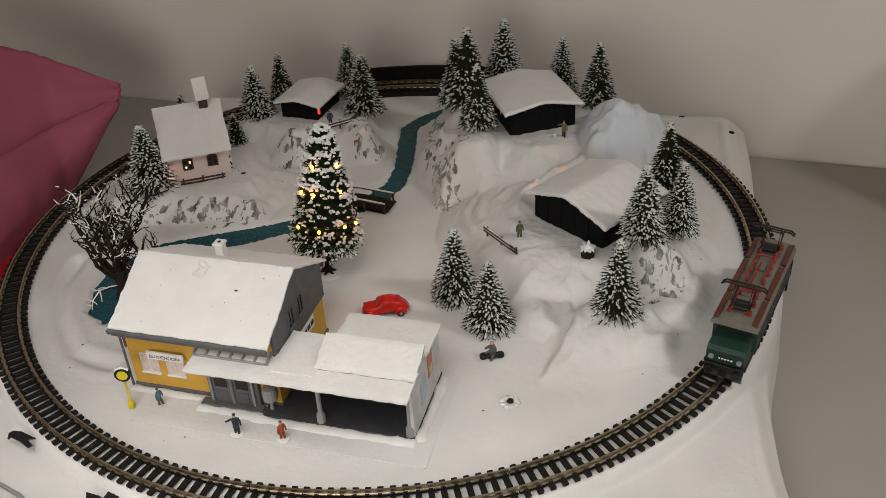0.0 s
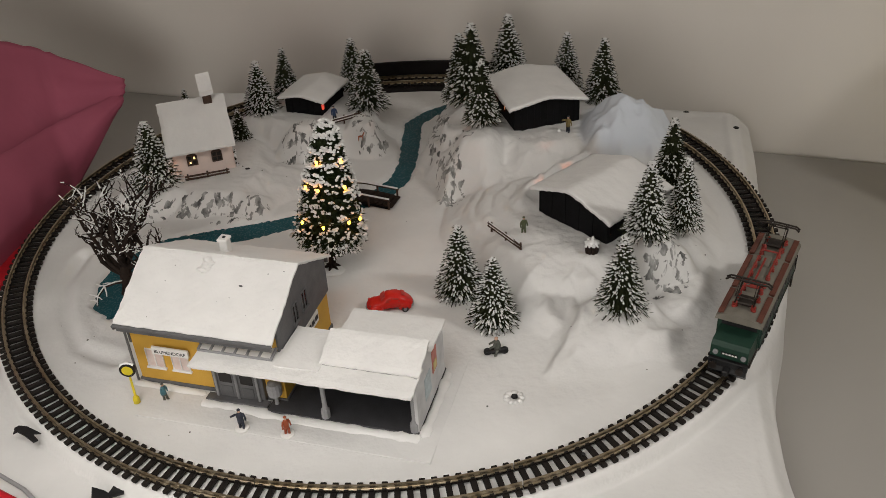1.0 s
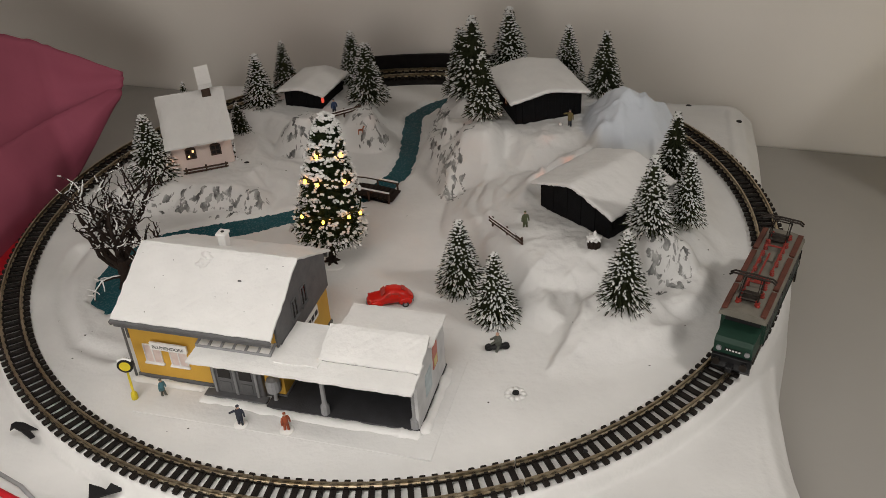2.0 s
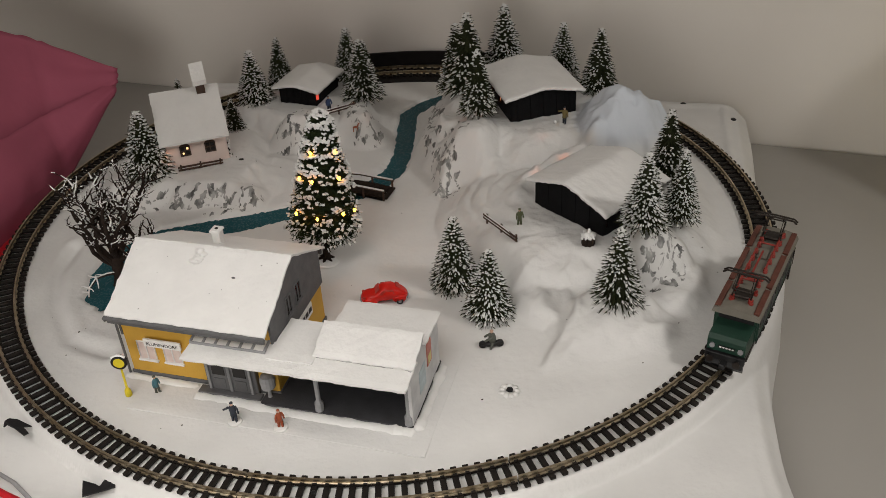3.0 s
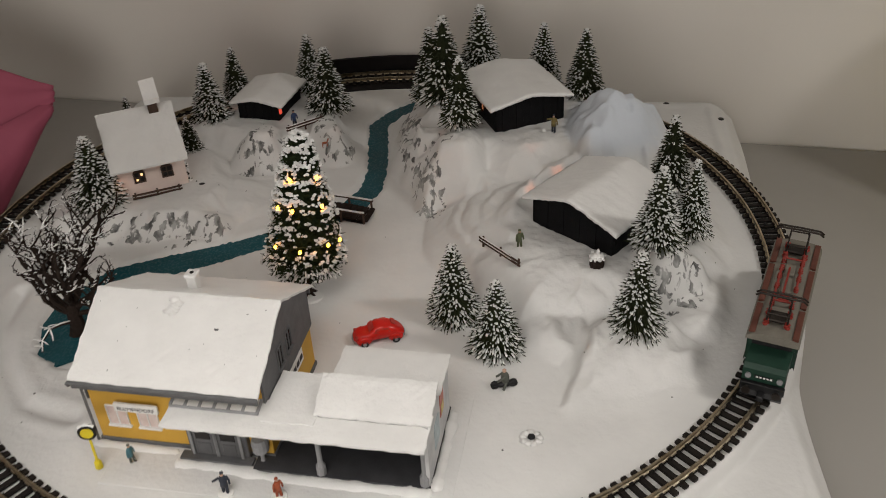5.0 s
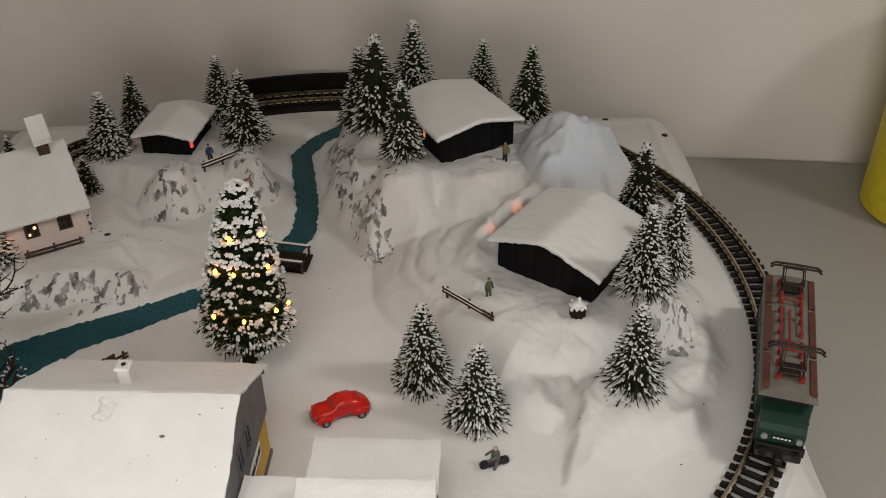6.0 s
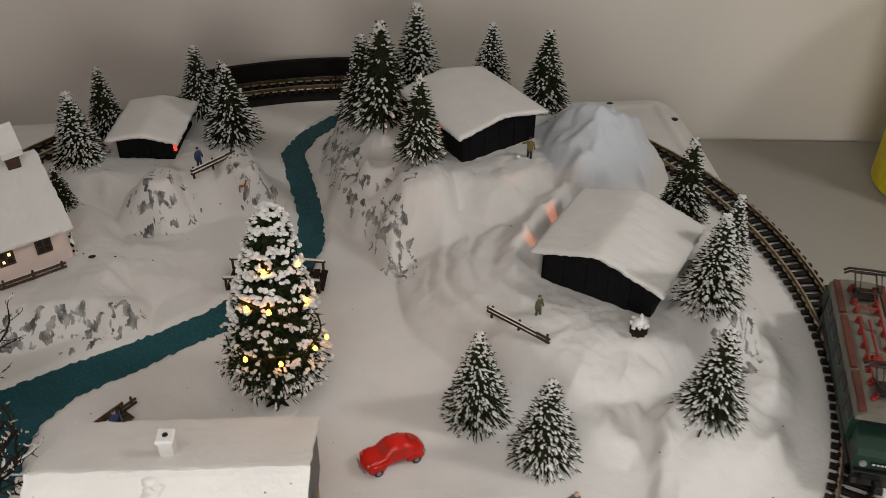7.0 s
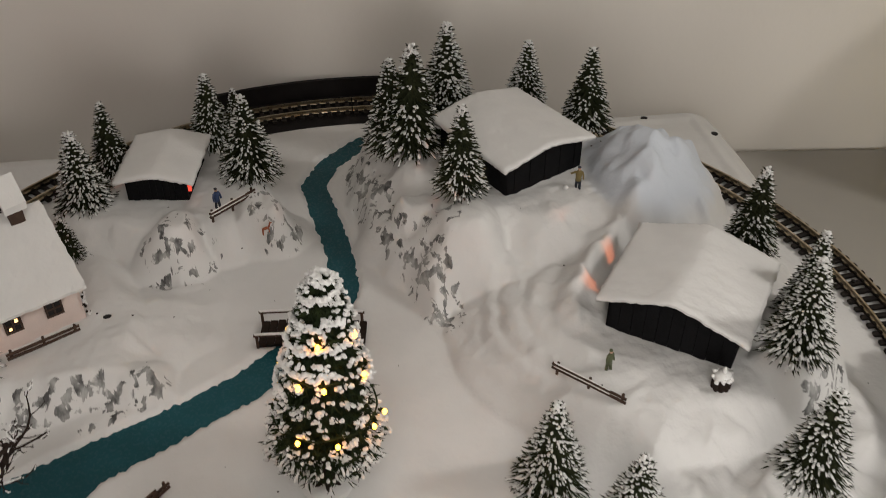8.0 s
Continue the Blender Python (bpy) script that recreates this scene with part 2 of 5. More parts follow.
def wave(x, y, size, seed):
    """Soft noise from a few crossing waves, about -1 to 1."""
    r = np.random.RandomState(seed)
    out = 0
    for k in range(9):
        a, f, p = r.uniform(0, 6.28), r.uniform(0.6, 1.7) / size, r.uniform(0, 6.28)
        out = out + np.sin(6.28 * f * (x * np.cos(a) + y * np.sin(a)) + p + 1.3 * np.sin(3.1 * f * (x * np.sin(a) - y * np.cos(a)) + 2 * p))
    return out / 4.5


def grain(x, y, size, seed):
    """Lumpy value noise, -1 to 1, with cells of that size."""
    table = np.random.RandomState(seed).uniform(-1, 1, (97, 97))
    u, v = x / size + 1000.37, y / size + 1000.71
    i, j = np.floor(u).astype(int), np.floor(v).astype(int)
    fu, fv = u - i, v - j
    fu, fv = fu * fu * (3 - 2 * fu), fv * fv * (3 - 2 * fv)
    def at(a, b):
        return table[(i + a) % 97, (j + b) % 97]
    return (at(0, 0) * (1 - fu) + at(1, 0) * fu) * (1 - fv) + (at(0, 1) * (1 - fu) + at(1, 1) * fu) * fv


# outlines in millimetres round the loop's centre: height, width of the flank, corners
PLATEAUS = [
    (16.0, 10.0, [(21, 60), (21, 78), (27, 105), (40, 134), (60, 146), (110, 118), (145, 80), (148, 40), (100, 28), (62, 20), (36, 34)]),
    (28.0, 30.0, [(48, 58), (40, 85), (48, 118), (85, 120), (118, 95), (128, 60), (112, 36), (84, 34), (62, 42)]),
    (16.5, 32.0, [(64, -34), (69, -8), (74, 10), (90, 20), (146, 20), (150, -10), (140, -40), (118, -58), (92, -64), (72, -57), (60, -46)]),
    (26.0, 20.0, [(38, 46), (42, 56), (62, 58), (74, 46), (68, 38), (52, 35), (42, 38)]),
    (19.0, 12.0, [(31, 48), (33, 36), (38, 26), (50, 22), (62, 26), (60, 50)]),
    (11.5, 18.0, [(-150, 30), (-150, 62), (-134, 92), (-104, 102), (-86, 84), (-80, 50), (-83, 26), (-100, 27), (-124, 28)]),
    (17.0, 14.0, [(-98, 108), (-92, 132), (-34, 146), (-22, 120), (-18, 96), (-36, 88), (-66, 96)]),
]
# rounded knolls: x, y, top, radius of the flat, flank
KNOLLS = [
    (50, 41, 33.5, 9, 22), (127, -58, 27.0, 9, 16), (106, -96, 11.0, 6, 30), (146, -4, 22.0, 8, 14), 
    (38, 118, 22.0, 6, 12), (-57, 88, 22.0, 8, 13), (-21, 93, 21.0, 10, 12), (-80, 24, 9.0, 5, 11), (37, 62, 27.0, 8, 13),
    (80, -78, 7.0, 5, 22), (140, -75, 7.0, 8, 22), (-70, 52, 7.0, 8, 24), 
]
RIVER = [(-128, -70), (-132, -60), (-130, -46), (-127, -30), (-117, -15), (-100, -6), (-72, 2), (-46, 11), (-28, 21), (-10, 32), (2, 52), (6, 76), (7, 104), (8, 126), (19, 141), (44, 158)]
RIVER_HALF = [5, 11, 15.5, 15.5, 12.5, 8.3, 7, 6.4, 6.4, 6.4, 5.2, 4.5, 5, 4.8, 4.6, 4.0]
# drifts that swing down the slopes: height, width, line
DUNES = [(0.8, 6.0, [(74, -54), (70, -76), (74, -91), (70, -102)]),
         (0.8, 6.0, [(92, -128), (115, -117), (136, -103), (150, -84)]), (0.9, 3.5, [(128, -100), (120, -90), (112, -80)]), (0.8, 4.0, [(150, -66), (140, -62), (130, -58)]),
         (0.7, 4.0, [(-96, 4), (-78, 18), (-66, 34), (-58, 52)]), (0.7, 5.0, [(-60, 22), (-52, 40), (-46, 60)]),
         (1.0, 2.4, [(62, -62), (72, -76), (79, -94), (78, -114)]), (0.9, 2.0, [(78, -64), (86, -78), (90, -94), (88, -108)]),
         (0.8, 1.8, [(122, -84), (130, -92), (138, -90)]), (0.9, 2.0, [(112, -112), (126, -108), (140, -98), (150, -80)]), (0.7, 2.0, [(98, -62), (104, -74), (100, -86)])]


def relief(x, y):
    """The height of the snow, and how much painted rock shows, at x, y in millimetres."""
    x, y = np.asarray(x, float), np.asarray(y, float)
    wx, wy = x + 3.0 * wave(x, y, 34, 1), y + 3.0 * wave(x, y, 31, 2)
    h = 0.9 + 0.5 * wave(x, y, 60, 3)
    rock = np.zeros_like(h)
    d = np.hypot((x - 129) / np.where(x > 129, 1.05, 0.74), (y - 46) / np.where(y > 46, 1.1, 0.95)) * (1 + 0.10 * grain(x, y, 24, 20))
    hill = 46.5 + 1.8 * np.abs(grain(x, y, 9, 27)) - 24 * np.clip(d / 31, 0, 2) ** 1.6 + 2.2 * grain(x, y, 12, 21) + 2.1 * grain(x, y, 6, 22) + 1.1 * grain(x, y, 3.4, 23)
    cool = step(20, 32, hill) * (1 - step(34, 40, d))
    for top, flank, corners in PLATEAUS:
        e = inside(wx, wy, corners)
        g = top * (1 - step(-2, flank, e))
        h = np.maximum(h, g) + np.maximum(6 - np.abs(h - g), 0) ** 2 / 24 * step(1, 6, np.minimum(h, g)) * step(0, 3, e)
    # the slope below the right-hand shed, brushed in rings that open towards the shed
    rho = np.hypot(x - 85, y + 8) + 0.9 * wave(x, y, 36, 91) + 0.6 * grain(x, y, 9, 92)
    phi = np.degrees(np.arctan2(y + 8, x - 85)) % 360
    fan = step(84, 112, phi) * (1 - step(222, 282, phi))
    g = np.interp(rho, [12, 30, 39, 46, 53, 60, 66], [18.0, 15.8, 12.4, 9.2, 5.2, 1.6, 0]) * fan
    for ring, deep in ((30, 0.8), (38.8, 0.75), (45.6, 0.55), (59, 0.5)):
        g = g + deep * fan * (0.8 * np.exp(-((rho - ring + 3.0) / 2.6) ** 2) - np.exp(-((rho - ring - 0.6) / 1.7) ** 2)) * step(0.3, 2, g)
    h = np.maximum(h, g) + np.maximum(4 - np.abs(h - g), 0) ** 2 / 18 * step(1, 6, np.minimum(h, g))
    for kx, ky, top, flat, flank in KNOLLS:
        e = np.hypot(wx - kx, wy - ky)
        h = np.maximum(h, top * (1 - step(flat * 0.6, flat + flank, e)))
    h = np.maximum(h, np.where(d < 46, hill, 0))
    for i, (tall, wide, line) in enumerate(DUNES):
        e, s = along(x + 2 * wave(x, y, 22, 40 + i), y, line)
        h = h + np.sin(np.pi * np.clip(s, 0.02, 0.98)) * tall * (np.exp(-(e / wide) ** 2) - 0.6 * np.exp(-((e - 1.7 * wide) / (0.9 * wide)) ** 2))
    # a crisp step where a shelf of snow ends
    e = (x - np.interp(y, [-126, -110, -93, -88, -78], [71, 79, 89, 97, 106]) + 1.2 * grain(x, y, 7, 61)) * 0.75
    h = h + 3.8 * step(-1.0, 1.3, e) * np.exp(-(np.maximum(e, 0) / 26) ** 2) * step(-134, -116, y) * (1 - step(-92, -78, y))
    e, s = along(x + 1.5 * wave(x, y, 14, 60), y, [(68, -20), (69, -9), (80, 5), (100, 20), (122, 31)])
    h = h + (4 + 5 * step(0.3, 0.6, s)) * np.exp(-(e / 5.0) ** 2) * step(0, 0.15, s) * (1 - 0.6 * step(0.85, 1, s))
    high = step(2, 10, h)
    h = h + step(1.2, 4, h) * (0.55 * np.abs(grain(x + 2 * wave(x, y, 20, 14), y, 11, 24)) - 0.30 * np.abs(grain(x, y, 5, 25)) + 0.16 * grain(x, y, 2.6, 26))
    h = h + high * (0.30 * wave(x, y, 19, 5) + 0.22 * wave(x, y, 6, 6)) + 0.12 * wave(x, y, 9, 7)
    # folds that run down the slopes in front of the right-hand shed and below the left-hand hill
    for cx, cy, near, far, many, size, seed in [(104, -38, 26, 98, 19, 1.6, 70), (62, 40, 24, 86, 15, 0.2, 71), (-108, 62, 26, 66, 19, 0.9, 72), (-52, 112, 20, 60, 15, 0.8, 73)]:
        rho, turn = np.hypot(x - cx, y - cy), np.arctan2(y - cy, x - cx)
        swing = turn * many / 2 + 0.9 * wave(x, y, 30, seed) + 0.02 * rho
        ridge = 1 - 2 * np.abs(np.sin(swing)) ** 0.8
        fade = step(38, 48, d) * step(near, near + 14, rho) * (1 - step(far - 22, far, rho)) * step(1.2, 4.5, h)
        h = h + size * 0.55 * fade * ridge * (0.6 + 0.4 * wave(x, y, 26, seed + 5))
    # level places for the station, the sheds and the track
    for px, py, z, r, soft in [(-30, -130, 0.6, 62, 26), (0, -72, 0.6, 40, 30)]:
        k = 1 - step(r, r + soft, np.hypot(x - px, (y - py) * 1.5))
        h = h * (1 - k) + z * k
    d, s = along(x + 0.8 * wave(x, y, 6, 8), y + 0.8 * wave(x, y, 5, 9), RIVER)
    half = np.interp(s, np.linspace(0, 1, len(RIVER)), RIVER_HALF)
    bank = step(half - 0.8, half + 3.0, d)
    h = np.where(bank < 1, np.minimum(h, -2.0 + bank * (h + 2.0)), h)
    # a shallow trough beside the pond
    d, _ = along(x, y, [(-162, -20), (-164, -45), (-156, -70), (-140, -96), (-118, -106)])
    h = h - 2.6 * np.exp(-(d / 3.6) ** 2) + 0.8 * np.exp(-((d - 7) / 3) ** 2)
    r = np.hypot(x, y)
    h = h * (1 - step(164, 178, r))
    # rock shows on the cliffs
    for rx, ry, ra, rb, turn, most in [(-112, 11.5, 50, 16, 2, 1.0), (25, 84, 8, 44, 0, 1.0), (36, 44, 16, 12, 40, 0.85), (31, 26, 10, 20, 8, 0.95), (132, -70, 13, 13, 0, 1.0), (-57, 80, 18, 14, 0, 0.80), (-17, 87, 12, 13, 0, 0.88), (22, 122, 9, 18, 0, 1.0)]:
        c, sn = math.cos(radians(turn)), math.sin(radians(turn))
        u, v = ((x - rx) * c + (y - ry) * sn) / ra, (-(x - rx) * sn + (y - ry) * c) / rb
        rock = np.maximum(rock, most * (1 - step(0.8, 1.1, np.hypot(u, v))))
    rock = rock * step(0.4, 1.4, h)
    h = h + rock * (1.1 * grain(x, 0.5 * y, 4.5, 80) + 0.8 * grain(x, y, 9, 81) + 0.45 * grain(x, 0.6 * y, 2.2, 82))
    # the round top falls to the square board, and both to the table
    u, v = 0.980 * x - 0.199 * y, 0.199 * x + 0.980 * y
    square = np.hypot(np.maximum(np.abs(u) - 179, 0), np.maximum(np.abs(v + 16) - 182, 0)) - 21 + 1.2 * wave(x, y, 80, 11)
    square = square + np.where(u > 0, 8 * np.exp(-((v + 104) / 48) ** 2), 0)
    disc = r - 202
    low = -7.5 + 0.5 * wave(x, y, 70, 12) - 7 * step(-11, -2, square) - 28 * step(-3, 4, square) + 1.4 * np.exp(-((square + 17) / 3.0) ** 2)
    rim = h - 7.5 * step(-2, 2.5, disc) - 36 * step(0.5, 4.5, disc)
    return np.maximum(rim, low), rock, cool


def ground(x, y):
    return float(relief(np.array([x]), np.array([y]))[0][0])


def sheet(x0, x1, y0, y1, pitch):
    nx, ny = int((x1 - x0) / pitch) + 1, int((y1 - y0) / pitch) + 1
    gx, gy = np.meshgrid(np.linspace(x0, x1, nx), np.linspace(y0, y1, ny))
    z, rock, cool = relief(gx, gy)
    keep = z > TABLE_Z - 0.6
    idx = np.arange(nx * ny).reshape(ny, nx)
    quads = np.stack([idx[:-1, :-1], idx[:-1, 1:], idx[1:, 1:], idx[1:, :-1]], -1).reshape(-1, 4)
    quads = quads[keep.ravel()[quads].any(1)]
    used, back = np.unique(quads, return_inverse=True)
    me = bpy.data.meshes.new("snow_sheet")
    co = np.stack([gx, gy, z], -1).reshape(-1, 3)[used] * MM
    me.from_pydata(co.tolist(), [], back.reshape(-1, 4).tolist())
    at = me.attributes.new("rock", "FLOAT", "POINT")
    at.data.foreach_set("value", rock.ravel()[used].astype(np.float32))
    at = me.attributes.new("cool", "FLOAT", "POINT")
    at.data.foreach_set("value", cool.ravel()[used].astype(np.float32))
    for p in me.polygons:
        p.use_smooth = True
    return me


snow = new("ground", sheet(-262, 262, -276, 262, 1.05))
snow.data.materials.append(SNOW)
tagged(snow, "white plaster snow landscape with grey painted rock faces on a square board", "snow landscape", kind="structure")


def ribbon(line, halves, z, lift=0.0):
    bm = bmesh.new()
    fine = []
    for i in range(len(line) - 1):
        for k in range(8):
            t = k / 8
            p0, p1, p2, p3 = (Vector(line[max(0, min(len(line) - 1, j))]) for j in (i - 1, i, i + 1, i + 2))
            p = 0.5 * (2 * p1 + (p2 - p0) * t + (2 * p0 - 5 * p1 + 4 * p2 - p3) * t * t + (3 * p1 - p0 - 3 * p2 + p3) * t ** 3)
            fine.append((p, halves[i] * (1 - t) + halves[i + 1] * t))
    rows = []
    for i, (p, w) in enumerate(fine):
        d = (fine[min(i + 1, len(fine) - 1)][0] - fine[max(i - 1, 0)][0]).normalized()
        n = Vector((-d.y, d.x))
        rows.append([bm.verts.new((*(p + n * w * s * 1.35), z)) for s in (-1, -0.5, 0, 0.5, 1)])
    for a, b in zip(rows, rows[1:]):
        for k in range(4):
            bm.faces.new((a[k], b[k], b[k + 1], a[k + 1]))
    bmesh.ops.recalc_face_normals(bm, faces=bm.faces)
    ex = bmesh.ops.extrude_face_region(bm, geom=list(bm.faces))
    bmesh.ops.translate(bm, verts=[g for g in ex["geom"] if isinstance(g, bmesh.types.BMVert)], vec=(0, 0, -0.8))
    bmesh.ops.recalc_face_normals(bm, faces=bm.faces)
    return bm


solo("water", ribbon(RIVER, RIVER_HALF, -0.9), WATER, "teal painted stream winding between snowy banks", "stream", kind="structure", smooth=False)

# the table and the room
turned = pose(0, 0, 0, 0, 0, -18)
solo("table", box(-900, 900, -900, 210, TABLE_Z - 30, TABLE_Z - 0.5, 2), TABLE, "plain grey laminate tabletop against a wall", "table", kind="structure", at=turned)
solo("wall_north", box(-1000, 1000, 211, 280, -500, 1100), WALL, "plain warm grey painted wall behind the layout", "wall", kind="structure", at=turned)
solo("wall_west", box(-1060, -1000, -1200, 260, -500, 1100), WALL, "plain warm grey painted wall", "wall", kind="structure", at=turned)
solo("wall_east", box(1000, 1060, -1200, 260, -500, 1100), WALL, "plain warm grey painted wall", "wall", kind="structure", at=turned)
solo("wall_south", box(-1060, 1060, -1260, -1200, -500, 1100), WALL, "plain warm grey painted wall", "wall", kind="structure", at=turned)
solo("floor", box(-1060, 1060, -1260, 260, -560, -500), TABLE, "plain grey floor", "floor", kind="structure", at=turned)
solo("ceiling", box(-1060, 1060, -1260, 260, 1100, 1160), WHITE, "plain white ceiling", "ceiling", kind="structure", at=turned)


# ---- the loop of track ----
LOOP = 192.0
PIECES, TIES = 12, 252


def arc_bar(profile, a0, a1, n, centre=LOOP):
    """A bar with the given cross-section (offset from the middle line, height), bent round the loop from a0 to a1 degrees."""
    bm = bmesh.new()
    rows = []
    for i in range(n + 1):
        a = radians(a0 + (a1 - a0) * i / n)
        rows.append([bm.verts.new(((centre + o) * math.cos(a), (centre + o) * math.sin(a), z)) for o, z in profile])
    for p, q in zip(rows, rows[1:]):
        for k in range(len(profile)):
            j = (k + 1) % len(profile)
            bm.faces.new((p[k], p[j], q[j], q[k]))
    bm.faces.new(rows[0][::-1]), bm.faces.new(rows[-1])
    bmesh.ops.recalc_face_normals(bm, faces=bm.faces)
    return bm


track = thing("railway_track", spot(0, 0, 0.6), "loop of model railway track with dark sleepers and dull brass rails", "railway track")
for i in range(PIECES):
    a0, a1 = i * 30 + 17.0, i * 30 + 46.85
    for side in (-1, 1):
        o = side * 4.75
        rail = [(o - 0.85, 1.5), (o + 0.85, 1.5), (o + 0.75, 1.8), (o + 0.22, 2.0), (o + 0.22, 2.9), (o + 0.42, 3.1), (o + 0.42, 3.55), (o - 0.42, 3.55), (o - 0.42, 3.1), (o - 0.22, 2.9), (o - 0.22, 2.0), (o - 0.75, 1.8)]
        part("rail", arc_bar(rail, a0, a1, 20), RAIL, track)
        part("sleeper_web", arc_bar([(o - 0.9, 0.3), (o + 0.9, 0.3), (o + 0.9, 1.0), (o - 0.9, 1.0)], a0, a1, 10), TIE, track)


def tie():
    bm = box(-8.3, 8.3, -1.15, 1.15, 0, 1.5, 0.25)
    for s in (-1, 1):
        for e in (-1, 1):
            box(s * 4.75 + e * 1.1 - 0.55, s * 4.75 + e * 1.1 + 0.55, -0.8, 0.8, 1.4, 2.1, 0, bm)
    return bm


tie_mesh = finish(tie())
for i in range(TIES):
    a = 360.0 * (i + 0.5) / TIES + 17
    part("sleeper", tie_mesh, TIE, track, at=spot(LOOP * math.cos(radians(a)), LOOP * math.sin(radians(a)), 0, a))
for i in range(PIECES):
    a = i * 30 + 25
    part("track_nail", lathe([(0.9, 1.4), (0.9, 2.0), (0.5, 2.3)], LOOP * math.cos(radians(a)), LOOP * math.sin(radians(a)), 8), BLACK, track)

# a dark bed with a low parapet where the loop crosses the stream at the back
bed = thing("track_bridge", spot(0, 0, 0), "low dark curved bridge deck with a parapet under the back track", "bridge")
part("deck", arc_bar([(-15.5, -1.0), (13.5, -1.0), (13.5, 0.62), (-15.5, 0.62)], 66, 99, 30), DARK_BED, bed)
part("parapet", arc_bar([(13.5, -1.0), (15.5, -1.0), (15.5, 10.5), (13.5, 10.5)], 66, 99, 30), DARK_BED, bed)

# ---- firs ----
def spike(bm, a, b, w):
    """A thin three-sided thorn from a to b."""
    d = b - a
    u = d.orthogonal().normalized() * w
    v = d.normalized().cross(u)
    q = [bm.verts.new(a + u), bm.verts.new(a - 0.5 * u + 0.87 * v), bm.verts.new(a - 0.5 * u - 0.87 * v), bm.verts.new(b)]
    for f in ((0, 1, 3), (1, 2, 3), (2, 0, 3)):
        bm.faces.new([q[k] for k in f])


def pod(bm, a, b, w, rnd):
    """A knobbly lump of snow lying along a twig from a to b."""
    d = (b - a).normalized()
    u = d.cross(Vector((0, 0, 1)))
    u = u.normalized() if u.length > 0.1 else Vector((1, 0, 0))
    v = u.cross(d)
    ends = [bm.verts.new(a - d * w * 0.5), bm.verts.new(b + d * w * 0.5)]
    rings = []
    for f, k in ((0.12, 0.8), (0.8, 1.1)):
        p = a.lerp(b, f)
        r = w * k * rnd.uniform(0.8, 1.2)
        rings.append([bm.verts.new(p + r * (math.cos(1.2566 * j) * u + 0.8 * math.sin(1.2566 * j) * v)) for j in range(5)])
    for j in range(5):
        i = (j + 1) % 5
        bm.faces.new((rings[0][j], rings[0][i], rings[1][i], rings[1][j]))
        bm.faces.new((ends[0], rings[0][i], rings[0][j]))
        bm.faces.new((ends[1], rings[1][j], rings[1][i]))


def fir(seed, height, radius, levels, snow_share, needles=5):
    """Foliage, snow and trunk of a bottle-brush fir, as three meshes: rings of drooping bristle twigs, many of them tipped with snow."""
    rnd = random.Random(seed)
    green, white = bmesh.new(), bmesh.new()
    lathe([(radius * 0.42 * (1 - t) ** 0.9 + 0.4, height * (0.07 + 0.90 * t)) for t in (0, 0.2, 0.4, 0.6, 0.8, 1.0)], 0, 0, 9, green)
    for i in range(levels):
        t = i / (levels - 1)
        z = height * (0.035 + 0.93 * t)
        reach = radius * (0.90 * (1 - t) ** 0.92 + 0.10)
        count = max(7, round(30 * reach / radius))
        turn = rnd.uniform(0, 6.28)
        for k in range(count):
            a = turn + 2 * math.pi * (k + rnd.uniform(-0.25, 0.25)) / count
            r = reach * rnd.uniform(0.86, 1.08)
            out = Vector((math.cos(a), math.sin(a), 0))
            side = Vector((-math.sin(a), math.cos(a), 0))
            droop = 0.42 - 0.75 * t ** 1.6 + rnd.uniform(-0.08, 0.08)
            root = Vector((0, 0, z + droop * r * 0.7))
            tip = out * r + side * rnd.uniform(-0.06, 0.06) * r + Vector((0, 0, z - 0.1 * r + rnd.uniform(-0.5, 0.5)))
            way = (tip - root).normalized()
            spike(green, root.lerp(tip, 0.3), tip + way * 0.5, 0.50)
            for s in range(needles):
                f = 0.42 + 0.52 * (s + rnd.random()) / needles
                p = root.lerp(tip, f)
                d = way + side * rnd.uniform(-0.55, 0.55) + Vector((0, 0, rnd.uniform(-0.35, 0.25)))
                spike(green, p, p + d.normalized() * rnd.uniform(0.13, 0.22) * radius * (1 - 0.35 * t), 0.30)
            if rnd.random() < snow_share * (0.74 + 0.5 * t):
                f = rnd.uniform(0.70, 0.84)
                lift = Vector((0, 0, 0.42))
                w = rnd.uniform(0.31, 0.50) * (1 + 0.25 * max(0.0, t - 0.6) / 0.4)
                pod(white, root.lerp(tip, f) + lift, root.lerp(tip, rnd.uniform(0.90, 1.02)) + lift, w, rnd)
                for _ in range(rnd.choice((1, 1, 2))):
                    p = root.lerp(tip, rnd.uniform(0.55, 0.85)) + side * rnd.uniform(-1, 1) + lift
                    pod(white, p, p + way * rnd.uniform(0.5, 1.1), w * 0.75, rnd)
    for k in range(12):
        t = k / 12
        blob(white, (rnd.uniform(-1.2, 1.2) * (1 - 0.5 * t), rnd.uniform(-1.2, 1.2) * (1 - 0.5 * t), height * (0.91 + 0.085 * t)), 0.9 - 0.35 * t, 0.9 - 0.35 * t, 0.75, rnd)
    trunk = tube([(0, 0, -3.5), (0, 0, height * 0.5), (0, 0, height * 0.96)], 1.1, 0.25, 6)
    return finish(green), finish(white, True), finish(trunk)


